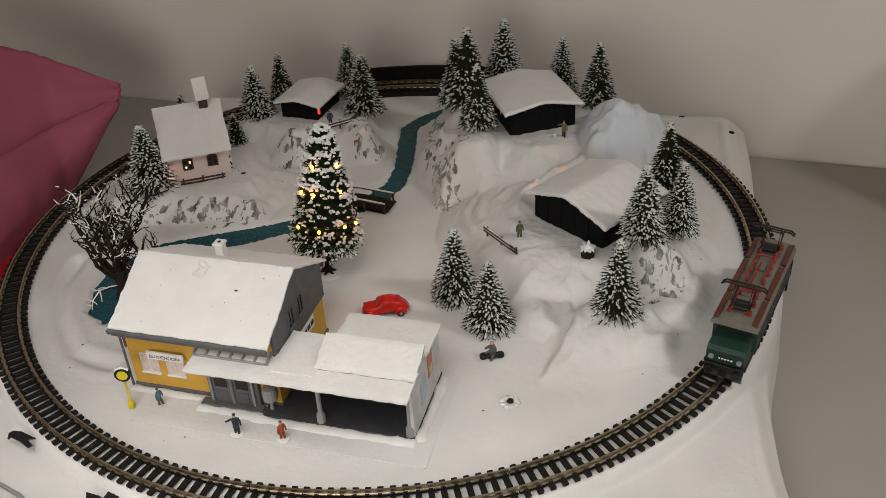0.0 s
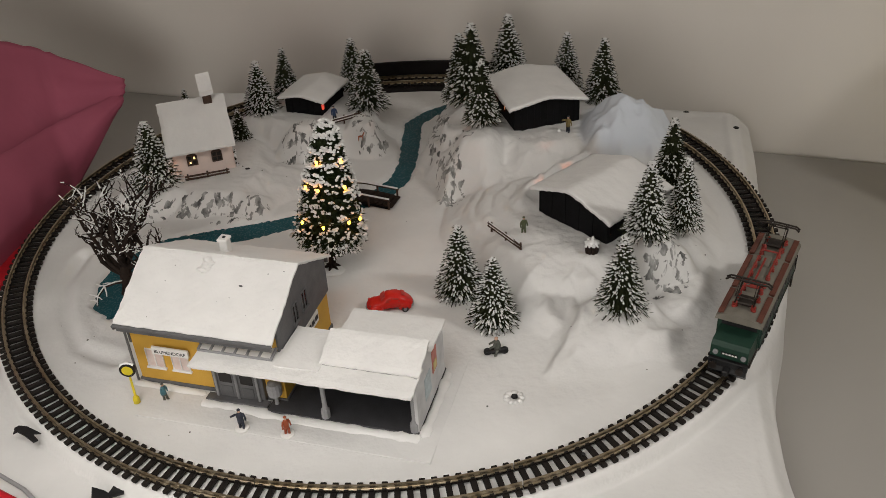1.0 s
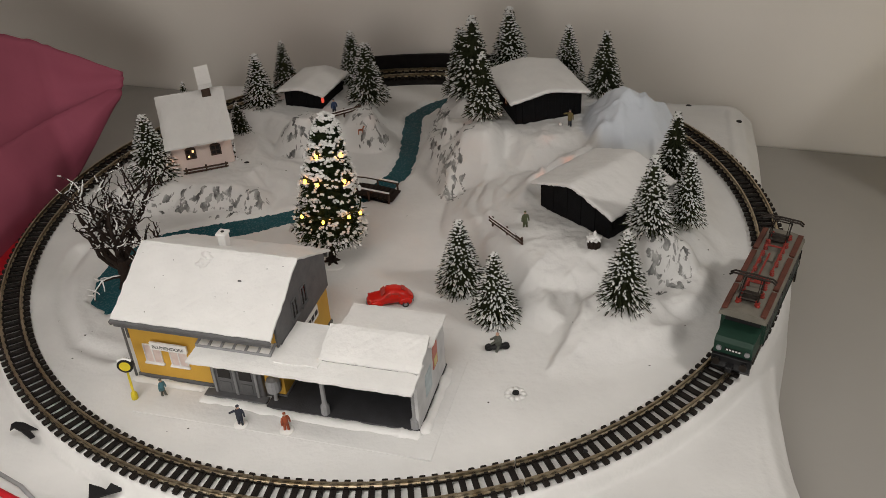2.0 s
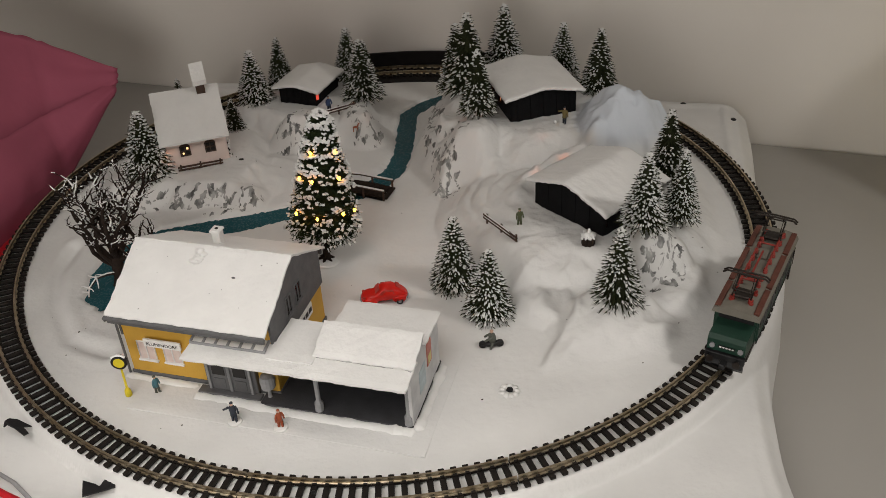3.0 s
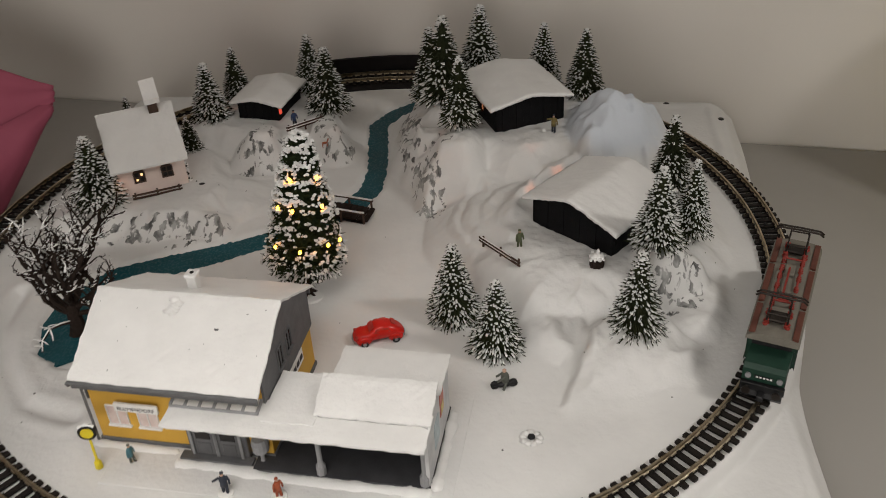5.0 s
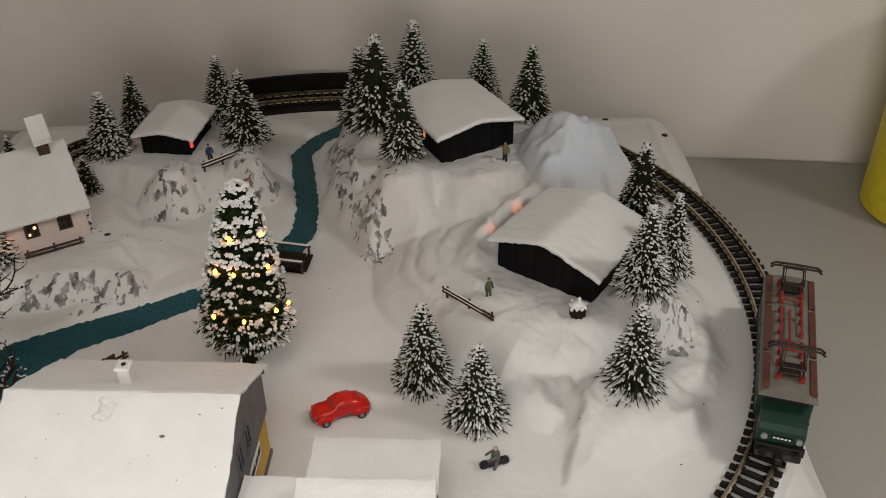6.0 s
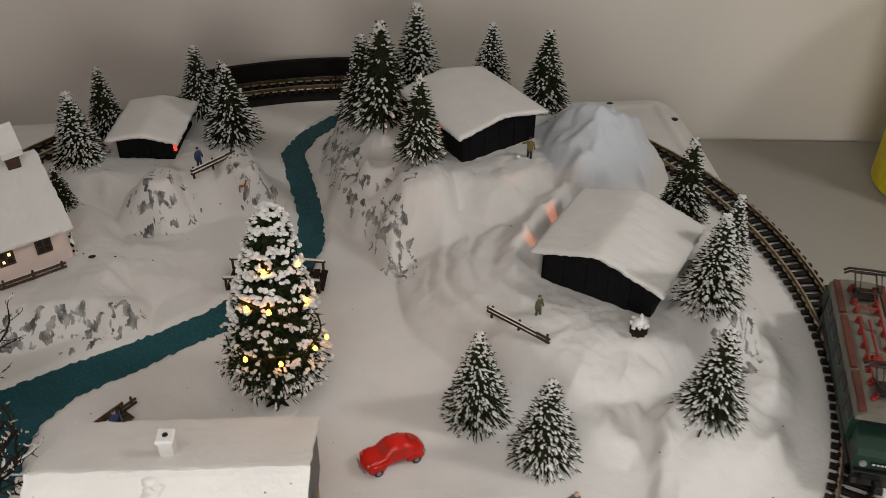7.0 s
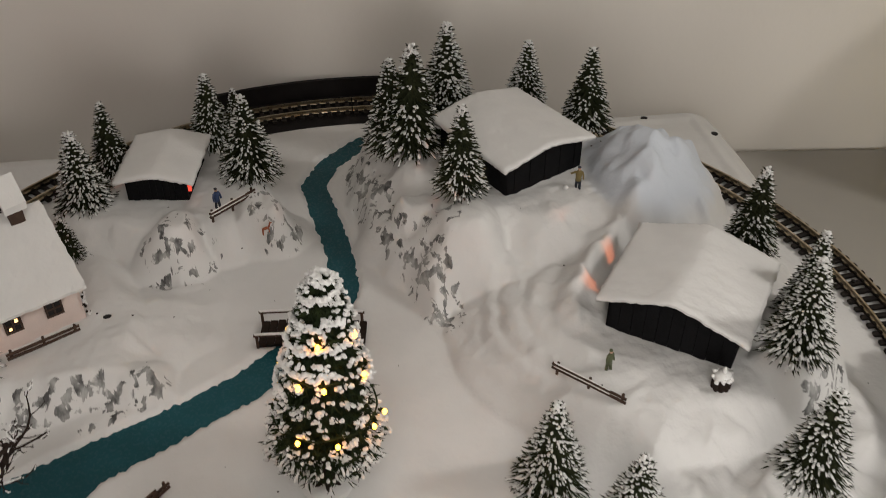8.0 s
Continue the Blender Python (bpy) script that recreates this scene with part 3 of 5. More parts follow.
def fir_thing(meshes, x, y, z, scale, turn, label, wide=1.0, lean=0.0):
    m = spot(x, y, z, turn, lean) @ Matrix.Diagonal((scale * wide, scale * wide, scale, 1))
    f = thing("fir_tree", m, label, "tree", group="snowy firs")
    part("foliage", meshes[0], NEEDLES, f)
    part("snow_load", meshes[1], CRUST, f, "lumps of white snow on the twigs")
    part("trunk", meshes[2], BARK, f)
    return f


FIRS = [fir(11, 38, 13.2, 25, 0.82), fir(12, 38, 12.8, 25, 0.74), fir(13, 38, 12.0, 24, 0.95), fir(14, 38, 11.4, 25, 0.52)]
# kind, x, y, top height, tallness, width, label
for kind, x, y, top, tall, wide, label in [
    (0, 36, -64, 38, 39, 1.0, "model fir with snowy twigs on the level snow beside another"),
    (0, 51, -88, 35.5, 36, 1.05, "model fir with snowy twigs on the level snow beside another"),
    (0, 107, -95, 48.5, 39.5, 0.96, "snowy model fir on the slope below the rock"),
    (2, 124, -60, 64.5, 37.5, 1.08, "thickly snowed model fir on the rock knoll"),
    (2, 146, -38, 53.5, 37, 0.92, "slim snowy model fir beside the rock knoll"),
    (3, 146, -4, 58, 37, 1.05, "dark model fir with light snow near the track"),
    (3, 124, 89, 66, 38, 1.1, "dark model fir behind the shed by the snow hill"),
    (2, 105, 112, 62, 36, 1.05, "snow-topped model fir behind the shed"),
    (2, 70, 120, 72, 44, 1.1, "tall snowy model fir behind the shed"),
    (3, 47, 99, 75, 48, 1.15, "tall dark model fir at the rock's edge"),
    (1, 40, 108, 66, 42, 0.95, "snowy model fir close behind a taller one"),
    (3, 51.5, 54, 70.5, 36.5, 1.08, "model fir with light snow in front of the shed"),
    (1, -31, 150, 51, 36, 1.0, "snowy model fir behind the small shed"),
    (3, -20, 146, 44, 28, 1.0, "small dark model fir behind the small shed"),
    (1, -20, 120, 54, 38, 1.15, "broad snowy model fir beside the small shed"),
    (2, -88, 120, 50, 37, 1.2, "snowy model fir beside the small shed"),
    (3, -75, 143, 49, 34, 1.0, "thin dark model fir behind the small shed"),
    (2, -136, 40, 49.5, 39, 1.34, "broad snowy model fir beside the cottage"),
    (3, -97, 92, 31, 27, 1.1, "dark model fir behind the cottage"),
    (3, -128, 96, 44, 30, 0.8, "thin dark model fir behind the cottage"),
]:
    fir_thing(FIRS[kind], x, y, top - tall, tall / 38, (x * 37 + y * 11) % 360, label, wide)

# ---- the station ----
def rough_slab(corners, thick, nx=16, ny=10, jitter=0.35, seed=1, lip=0.6, bulge=0.0):
    """A snow-covered roof slab between four 3D corners (front left, front right, back right, back left), with an uneven top and edge."""
    rnd = random.Random(seed)
    bm = bmesh.new()
    c = [Vector(p) for p in corners]
    top, low = [], []
    for j in range(ny + 1):
        rt, rl = [], []
        for i in range(nx + 1):
            u, v = i / nx, j / ny
            p = c[0].lerp(c[1], u).lerp(c[3].lerp(c[2], u), v)
            edge = i in (0, nx) or j in (0, ny)
            off = Vector((rnd.uniform(-1, 1), rnd.uniform(-1, 1), 0)) * jitter * (0.8 if edge else 0.2)
            lift = bulge * 4 * v * (1 - v) + rnd.uniform(-0.5, 0.5) * jitter * 0.5
            rt.append(bm.verts.new(p + off + Vector((0, 0, lift - (lip * 0.5 if edge else 0)))))
            rl.append(bm.verts.new(p + off * 0.8 - Vector((0, 0, thick))))
        top.append(rt), low.append(rl)
    for j in range(ny):
        for i in range(nx):
            bm.faces.new((top[j][i], top[j][i + 1], top[j + 1][i + 1], top[j + 1][i]))
            f = bm.faces.new((low[j][i], low[j + 1][i], low[j + 1][i + 1], low[j][i + 1]))
            f.material_index = 1
    for j in range(ny):
        for i in (0, nx):
            q = (top[j][i], top[j + 1][i], low[j + 1][i], low[j][i])
            bm.faces.new(q if i == 0 else q[::-1])
    for i in range(nx):
        for j in (0, ny):
            q = (top[j][i], low[j][i], low[j][i + 1], top[j][i + 1])
            bm.faces.new(q if j == 0 else q[::-1])
    bmesh.ops.recalc_face_normals(bm, faces=bm.faces)
    return bm


def framed_window(parent, u0, u1, z0, z1, plane, facing, frame_mat, pane_mat, name="window"):
    """A casement standing proud of a wall: plane is the wall's coordinate, facing 'v' for a front wall or 'u' for a gable (towards plus)."""
    trim = 0.3 if facing == "v" else 0.45
    def cuboid(a0, a1, b0, b1, d0, d1):
        return box(a0, a1, plane - d1, plane - d0, b0, b1, 0.1) if facing == "v" else box(plane + d0, plane + d1, a0, a1, b0, b1, 0.1)
    w = part(name, cuboid(u0 - 0.8, u1 + 0.8, z0 - 0.9, z0, -0.2, 1.1), frame_mat, parent)
    part("pane", cuboid(u0, u1, z0, z1, -0.2, 0.15), pane_mat, w)
    for a0, a1, b0, b1 in ((u0 - trim, u0, z0, z1), (u1, u1 + trim, z0, z1), (u0 - trim, u1 + trim, z1, z1 + trim), ((u0 + u1) / 2 - 0.2, (u0 + u1) / 2 + 0.2, z0, z1)):
        part("frame", cuboid(a0, a1, b0, b1, -0.2, 0.6), frame_mat, w)
    return w


st = thing("railway_station", spot(0, 0, 0.6, -15), "ochre and grey model station with snowy roofs and open goods hall", "railway station")
part("base_plate", box(-60, 67.5, -162.5, -84, -1.5, 0.12, 0.1), SNOW, st, "thin white snowy base plate")
house = part("house_wall", box(-68, 0, -142, -91, 0, 37, 0.2), OCHRE, st, "ochre rendered wall")
part("plinth", box(-68.6, 0.6, -142.6, -90.4, 0, 2.0, 0.2), GREY, st)
gable = [(0, -142.3, 21), (0, -90.7, 21), (0, -90.7, 38.2), (0, -116.6, 51.8), (0, -142.3, 38.2)]
part("gable", prism(gable, (0.9, 0, 0)), GREY, st, "grey boarded gable")
part("gable", prism([(-68.9, y, z) for _, y, z in gable], (0.9, 0, 0)), GREY, st, "grey boarded gable")
part("eaves_board", box(-68.5, 0.8, -148.7, -147.7, 31.9, 35.7, 0.2), GREY, st)
part("eaves_board", box(-68.5, 0.8, -87.2, -86.4, 33.6, 35.9, 0.2), GREY, st)
part("soffit", box(-68, 0, -146.5, -141.5, 34.4, 35.2), GREY, st)
part("roof_slope", rough_slab([(-69, -148.8, 36.4), (1.6, -148.8, 36.4), (1.6, -116.4, 53.4), (-69, -116.4, 53.4)], 1.3, 30, 16, 0.40, 5), [ROOF_SNOW, GREY], st, "smooth white snow-covered roof slope")
part("roof_slope", rough_slab([(-69, -116.8, 53.4), (1.6, -116.8, 53.4), (1.6, -84.4, 36.4), (-69, -84.4, 36.4)], 1.3, 30, 16, 0.40, 6), [ROOF_SNOW, GREY], st, "smooth white snow-covered roof slope")
part("gutter", tube([(-69, -149, 34.9), (1.4, -149, 34.9)], 0.9, sides=8), GREY, st)
part("downpipe", tube([(-69.5, -149, 34.5), (-70, -148, 32.5), (-69.8, -144.5, 31.0), (-69.2, -143.2, 28.5), (-69.2, -143.2, 1)], 0.55, sides=7), GREY, st)
chim = part("chimney", box(-37.8, -34.0, -109, -105, 46, 54.2, 0.3), ROOF_SNOW, st, "white snowed-over chimney")
part("snow_cap", box(-38.3, -33.5, -109.5, -104.5, 53.9, 55.2, 0.4), ROOF_SNOW, chim)
part("flue", lathe([(0.8, 55.0), (0.8, 55.35)], -35.8, -107, 10), BLACK, chim)
melt = bmesh.new()
rm = random.Random(41)
for k in range(10):
    blob(melt, (-37.5 + rm.uniform(-2.2, 2.2), -118.5 - 0.55 * k, 51.9 - 0.29 * k), 2.4, 1.9, 0.7, rm, rough=0.15)
part("snow_lump", melt, ROOF_SNOW, st, "half-melted lump of snow on the roof", smooth=True)
rn = random.Random(4)
chip = bmesh.new()
blob(chip, (-19, -128.5, 47.2), 1.0, 0.6, 0.4, rn)
for k in range(12):
    u, t = rn.uniform(-66, -1), rn.uniform(0.03, 0.9)
    blob(chip, (u, -148.8 + 32.4 * t, 36.5 + 17 * t), rn.uniform(0.15, 0.4), 0.2, 0.15, rn)
part("dirt_speck", chip, GREY, st)
for u in (-62.4, -50.4):
    framed_window(st, u, u + 7.6, 9.4, 18.6, -142, "v", WHITE, CURTAIN)
sign = part("station_sign", box(-57.5, -40.5, -144.6, -143.5, 18.4, 22.2, 0.15), WHITE, st, "white name board with black letters")
word = bpy.data.curves.new("lettering", "FONT")
word.body, word.size, word.align_x, word.align_y, word.extrude = "BLUMENDORF", 2.25 * MM, "CENTER", "CENTER", 0.00004
letters = new("lettering", word)
letters.parent = sign
letters.matrix_basis = spot(-49.0, -144.68, 20.0, 0, 90)
word.materials.append(INK)
for v in (-127, -117.5):
    framed_window(st, v, v + 4.6, 29.5, 38, 0.9, "u", GREY, PANE, "gable_window")
plate = part("gable_sign", box(0.3, 1.0, -118, -104, 14.5, 20.5, 0.15), WHITE, st, "white sign with dark unreadable lettering")
for k, (a, b) in enumerate(((-117, -112.4), (-111.6, -108.8), (-108, -105))):
    part("text_bar", box(0.95, 1.1, a, b, 16.3, 18.6), INK, plate)
# doors
porch = part("door_frame", box(-31.5, -8.5, -144.6, -141.8, 0, 21, 0.3), GREY, st, "grey framed double doorway")
for u in (-28.9, -19.4):
    d = part("door", box(u, u + 8.0, -145.2, -144.4, 1.2, 18.8, 0.2), GREY, porch, "grey panelled door")
    part("door_pane", box(u + 1.2, u + 6.8, -145.5, -145.1, 9.4, 17.4, 0.1), PANE, d)
    part("door_panel", box(u + 1.4, u + 6.6, -145.5, -145.1, 2.6, 7.6, 0.2), GREY, d)
    for e in (u - 1.3, u + 8.1):
        part("jamb", box(e, e + 1.2, -145.9, -144.4, 0.5, 20, 0.2), LIGHT_GREY, d)
part("doorstep", box(-34.5, -6.5, -148.5, -144, 0, 1.5, 0.3), GREY, st)
part("sign_bracket", box(-55, -44, -143.6, -141.8, 19.6, 20.6), GREY, sign)
part("round_bin", lathe([(1.2, 0), (1.5, 0.5), (0.8, 1.5), (0.8, 5), (3.0, 6.5), (3.2, 10.5), (2.6, 12.2), (0.6, 13)], -3.4, -144.8, 14), LIGHT_GREY, st, "grey round ornamental bin")
# canopy and skylight
part("canopy", rough_slab([(-33.5, -156.2, 26.0), (59.8, -156.2, 26.0), (59.8, -140.5, 27.6), (-33.5, -140.5, 27.6)], 1.1, 34, 6, 0.45, 8), [ROOF_SNOW, GREY], st, "white snowy canopy roof")
part("link_roof", rough_slab([(1.5, -150, 27.4), (20.4, -150, 27.4), (20.4, -125.2, 27.8), (1.5, -125.2, 27.8)], 1.1, 8, 6, 0.35, 9), [ROOF_SNOW, GREY], st)
sky = part("skylight", box(-33, 0, -148.1, -147.4, 26.8, 28.0, 0.2), LIGHT_GREY, st, "grey glazed skylight strip")
part("pane", prism([(-32.5, -147.8, 27.8), (0, -147.8, 27.8), (0, -142.2, 28.9), (-32.5, -142.2, 28.9)], (0, 0, -0.4)), WHITE, sky)
for k in range(7):
    u = -32.3 + 32 * k / 6
    part("glazing_bar", prism([(u - 0.5, -148.0, 28.3), (u + 0.5, -148.0, 28.3), (u + 0.5, -142.2, 29.4), (u - 0.5, -142.2, 29.4)], (0, 0, -0.7)), LIGHT_GREY, sky)
# goods hall
part("hall_floor", box(-6, 59.5, -149.8, -108.5, 0.2, 1.2, 0.3), DARK_GREY, st, "dark grey platform floor")
part("hall_back_wall", box(1, 57.8, -127, -125.5, 1.0, 26.4, 0.1), GREY, st)
part("hall_side_wall", prism([(57.9, -148.5, 0.5), (57.9, -110, 0.5), (57.9, -110, 26.4), (57.9, -129, 27.4), (57.9, -131, 33), (57.9, -148.5, 26.0)], (1.3, 0, 0)), material("snow_dusted_wall", (0.58, 0.58, 0.58), 0.6, 0, 0.1, 120.0, 0.3, 1200.0, second=(0.42, 0.42, 0.43)), st, "pale snow-dusted side wall")
part("hall_rear_wall", box(21.5, 57.8, -111.3, -110.2, 1, 26.6, 0.1), OCHRE, st)
part("poster", box(59.15, 59.45, -138, -130, 8, 19), material("poster_blue", (0.46, 0.54, 0.57), 0.5), st, "faded blue poster")
part("poster", box(59.15, 59.5, -127, -121, 13, 24), material("poster_red", (0.52, 0.17, 0.13), 0.5), st, "faded red poster")
part("poster_patch", box(59.45, 59.65, -126, -122, 14, 18), material("poster_yellow", (0.6, 0.5, 0.2), 0.5), st)
for u in (19.6, 57.2):
    part("post", lathe([(1.9, 1.2), (1.9, 5.0), (1.2, 6.0), (1.0, 7), (1.0, 26)], u, -147.8, 8), LIGHT_GREY, st, "grey hall post with a flared foot")
    part("brace", tube([(u - 6, -147.8, 26), (u, -147.8, 20)], 0.6, sides=6), LIGHT_GREY, st)
part("raised_roof", rough_slab([(19.2, -146.0, 28.6), (60.2, -146.0, 28.6), (60.2, -130.8, 34.0), (19.2, -130.8, 34.0)], 1.2, 22, 8, 0.40, 10), [ROOF_SNOW, GREY], st, "white snow-covered raised hall roof")
part("raised_wall", prism([(19.8, -146, 27), (19.8, -131, 33.2), (19.8, -129, 28), (19.8, -129, 27)], (38.6, 0, 0)), LIGHT_GREY, st)
part("rear_roof", rough_slab([(20.5, -131, 29.0), (60.6, -131, 29.0), (60.6, -109, 28.0), (20.5, -109, 28.0)], 1.2, 22, 8, 0.40, 12), [ROOF_SNOW, GREY], st, "white snowy flat roof")
part("hall_end_wall", box(21.5, 22.7, -125.4, -111.4, 0.8, 26.6, 0.1), OCHRE, st)


def drift(name, line, half, tall, seed, parent):
    """A ragged low bank of snow along a line of points (u, v)."""
    rnd = random.Random(seed)
    bm, prev = bmesh.new(), None
    n = max(8, int(sum(math.dist(a, b) for a, b in zip(line, line[1:])) / 1.1))
    for i in range(n + 1):
        f = i / n * (len(line) - 1)
        k = min(int(f), len(line) - 2)
        a, b = Vector(line[k]), Vector(line[k + 1])
        p, d = a.lerp(b, f - k), (b - a).normalized()
        q = Vector((-d.y, d.x))
        wob = 1.3 * noise.noise(Vector((i * 0.16, seed, 0))) + 0.2 * rnd.uniform(-1, 1)
        end = 0.15 if i in (0, n) else 1.0
        w, h = half * end * (1 + 0.35 * wob), tall * end * max(0.25, 0.8 + 0.5 * wob)
        ring = [bm.verts.new((*(p + q * w * s), z)) for s, z in ((-1, -0.6), (-0.75, h * 0.35), (-0.1, h), (0.55, h * 0.8), (0.9 + 0.25 * rnd.random(), -0.6))]
        if prev:
            for j in range(4):
                bm.faces.new((prev[j], prev[j + 1], ring[j + 1], ring[j]))
            bm.faces.new((prev[4], prev[0], ring[0], ring[4]))
        else:
            bm.faces.new(ring)
        prev = ring
    bm.faces.new(prev[::-1])
    bmesh.ops.recalc_face_normals(bm, faces=bm.faces)
    return part(name, bm, ROOF_SNOW, parent, "ragged white bank of snow", smooth=True)


drift("snow_bank", [(-36, -149.5), (-20, -149.2), (0, -151.0), (22, -151.2), (45, -151.0), (60.5, -150.8)], 3.0, 1.3, 3, st)
drift("snow_bank", [(-71, -144.2), (-55, -144.4), (-36, -144.6)], 2.4, 1.2, 4, st)
drift("snow_bank", [(61.0, -150), (61.2, -130), (61.0, -110)], 2.4, 1.6, 5, st)

# ---- dark timber sheds ----
def shed_roof(width, length, eave, ridge, seed, ribs=0.0):
    """A low gable roof under a soft blanket of snow; local x across, y back, the front edge at y = 0."""
    rnd = random.Random(seed)
    bm = bmesh.new()
    nx, ny = (44, 40) if ribs else (26, 22)
    pit = 0.24 if ribs else 0.07
    top, low = [], []
    for j in range(ny + 1):
        rt, rl = [], []
        for i in range(nx + 1):
            x, y = width * (i / nx - 0.5), length * j / ny
            k = math.sqrt((abs(x) / (width / 2)) ** 2 + 0.006)
            z = ridge + (eave - ridge) * k
            e = i in (0, nx) or j in (0, ny)
            n = noise.noise(Vector((x * 0.12, y * 0.12, seed))) * 0.35 + rnd.uniform(-pit, pit) + ribs * math.sin(y * 1.05 + 0.6 * noise.noise(Vector((x * 0.1, y * 0.05, 3)))) 
            q = Vector((rnd.uniform(-0.35, 0.35), rnd.uniform(-0.35, 0.35), 0)) if e else Vector()
            rt.append(bm.verts.new(Vector((x, y, z + 0.2 + n * (0.3 if e else 1) - (0.45 if e else 0))) + q))
            rl.append(bm.verts.new(Vector((x * 0.99, y, z - 1.5)) + q))
        top.append(rt), low.append(rl)
    for j in range(ny):
        for i in range(nx):
            bm.faces.new((top[j][i], top[j][i + 1], top[j + 1][i + 1], top[j + 1][i]))
            bm.faces.new((low[j][i], low[j + 1][i], low[j + 1][i + 1], low[j][i + 1])).material_index = 1
        for i in (0, nx):
            q = (top[j][i], top[j + 1][i], low[j + 1][i], low[j][i])
            bm.faces.new(q if i == 0 else q[::-1])
    for i in range(nx):
        for j in (0, ny):
            q = (top[j][i], low[j][i], low[j][i + 1], top[j][i + 1])
            bm.faces.new(q if j == 0 else q[::-1])
    bmesh.ops.recalc_face_normals(bm, faces=bm.faces)
    return bm


def shed(x, y, base, turn, width, length, eave, ridge, seed, label, glow, ribs=0.0, side_glow=True):
    h = thing("timber_shed", spot(x, y, base, turn), label, "shed", group="timber sheds")
    e, r = eave - base, ridge - base
    w, y0, y1 = width / 2 - 4.0, 3.5, length - 3.0
    slope = (r - e) / (width / 2)
    count = 10
    for k in range(count):
        a, b = -w + 2 * w * k / count, -w + 2 * w * (k + 1) / count
        za, zb = r - slope * abs(a) - 1.7, r - slope * abs(b) - 1.7
        d = 0.25 * (k % 2)
        part("plank", prism([(a + 0.08, y0 - d, -6), (b - 0.08, y0 - d, -6), (b - 0.08, y0 - d, zb), (a + 0.08, y0 - d, za)], (0, 1.0, 0)), DARK_WOOD, h)
        part("plank", prism([(a + 0.08, y1 + d, -6), (b - 0.08, y1 + d, -6), (b - 0.08, y1 + d, zb), (a + 0.08, y1 + d, za)], (0, -1.0, 0)), DARK_WOOD, h)
    # unseen panels added behind the planks to stop lamp light leaking through
    for yb in (y0 + 1.0, y1 - 1.6):
        part("light_stop", prism([(-w + 0.2, yb, -6), (w - 0.2, yb, -6), (w - 0.2, yb, r - slope * w - 1.8), (0, yb, r - 1.8), (-w + 0.2, yb, r - slope * w - 1.8)], (0, 0.6, 0)), DARK_WOOD, h)
    top = r - slope * w - 1.8
    span = y1 - y0
    for s in (-1, 1):
        x0, x1 = sorted((s * w, s * (w - 1.0)))
        sill, head = top * 0.34, top * 0.78
        part("side_sill_wall", box(x0, x1, y0, y1, -6, sill), DARK_WOOD, h)
        part("side_head_wall", box(x0, x1, y0, y1, head, top), DARK_WOOD, h)
        cuts = [y0] + [y0 + f * span for f in ((0.38, 0.49, 0.68, 0.79) if s < 0 else (0.05, 0.08))] + [y1]
        for a, b in zip(cuts[0::2], cuts[1::2]):
            part("side_pier", box(x0, x1, a, b, sill, head), DARK_WOOD, h)
    part("floor_board", box(-w, w, y0, y1, -1.0, 0.3), BROWN_WOOD, h)
    part("roof", shed_roof(width, length, e, r, seed, ribs), [ROOF_SNOW, DARK_WOOD], h, "white blanket of snow on a low gable roof", smooth=True)
    part("lamp_bulb", lathe([(0.3, top * 0.50), (0.8, top * 0.53), (0.8, top * 0.60), (0.3, top * 0.63)], 0, y0 + 0.58 * span, 8), RED_GLOW, h)
    # an added glowing block stands in for the side window's red light
    if side_glow:
        lamp = part("side_glow", box(w + 0.1, w + 1.5, y0 + 0.6, y0 + 2.0, top * 0.52, top * 0.80, 0.2), SIDE_GLOW, h, "small glowing red block standing in for the lit side window")
        part("side_glow_cap", box(w - 0.1, w + 1.8, y0 + 0.3, y0 + 2.3, top * 0.80, top * 0.85, 0.1), BLACK, lamp)
    li = bpy.data.lights.new("shed_lamp", "POINT")
    li.energy, li.color, li.shadow_soft_size = glow, (1.0, 0.25, 0.09), 0.0012
    ob = new("shed_lamp", li)
    ob.matrix_world = spot(x, y, base, turn) @ spot(0, y0 + 0.58 * span, top * 0.66)
    return h


shed(89.5, -38.5, 15.5, -48, 52, 49, 31, 39.2, 21, "dark boarded shed with snowy roof and glowing red side windows", 0.034, 0.05, False)
shed(89, 52, 27, 15, 47, 51, 43, 47.5, 22, "dark boarded shed with a snowy roof beside firs", 0.022, 0.03, False)
shed(-61, 107.5, 14.5, -20, 33, 38, 28, 31.5, 23, "small dark boarded shed with a snowy roof on the hillside", 0.007)

# ---- the cottage ----
ct = thing("cottage", spot(-109, 47.5, 11, 18), "pale pink model cottage with steep snowy roof and lit window", "cottage")
part("wall", box(-17, 17, 0, 50, -5, 20, 0.2), PINKISH, ct, "pale pink rendered wall")
for s in (-17, 16.2):
    part("gable", prism([(s, 0.1, 19.5), (s, 49.9, 19.5), (s, 27, 34.2)], (0.8, 0, 0)), PINKISH, ct)
part("roof_slope", rough_slab([(-19.8, -5.5, 18.4), (18.8, -5.5, 18.4), (18.8, 27.2, 36.6), (-19.8, 27.2, 36.6)], 1.4, 20, 16, 0.35, 31, 0.6, 0.3), [ROOF_SNOW, BROWN_WOOD], ct, "white snow-covered roof slope")
part("roof_slope", rough_slab([(-19.8, 26.8, 36.6), (18.8, 26.8, 36.6), (18.8, 55, 18.4), (-19.8, 55, 18.4)], 1.4, 20, 16, 0.35, 32), [ROOF_SNOW, BROWN_WOOD], ct, "white snow-covered roof slope")
stack = part("chimney", box(6.5, 11.5, 21.5, 26.5, 28, 39.5, 0.2), BROWN_WOOD, ct, "brown chimney under thick snow")
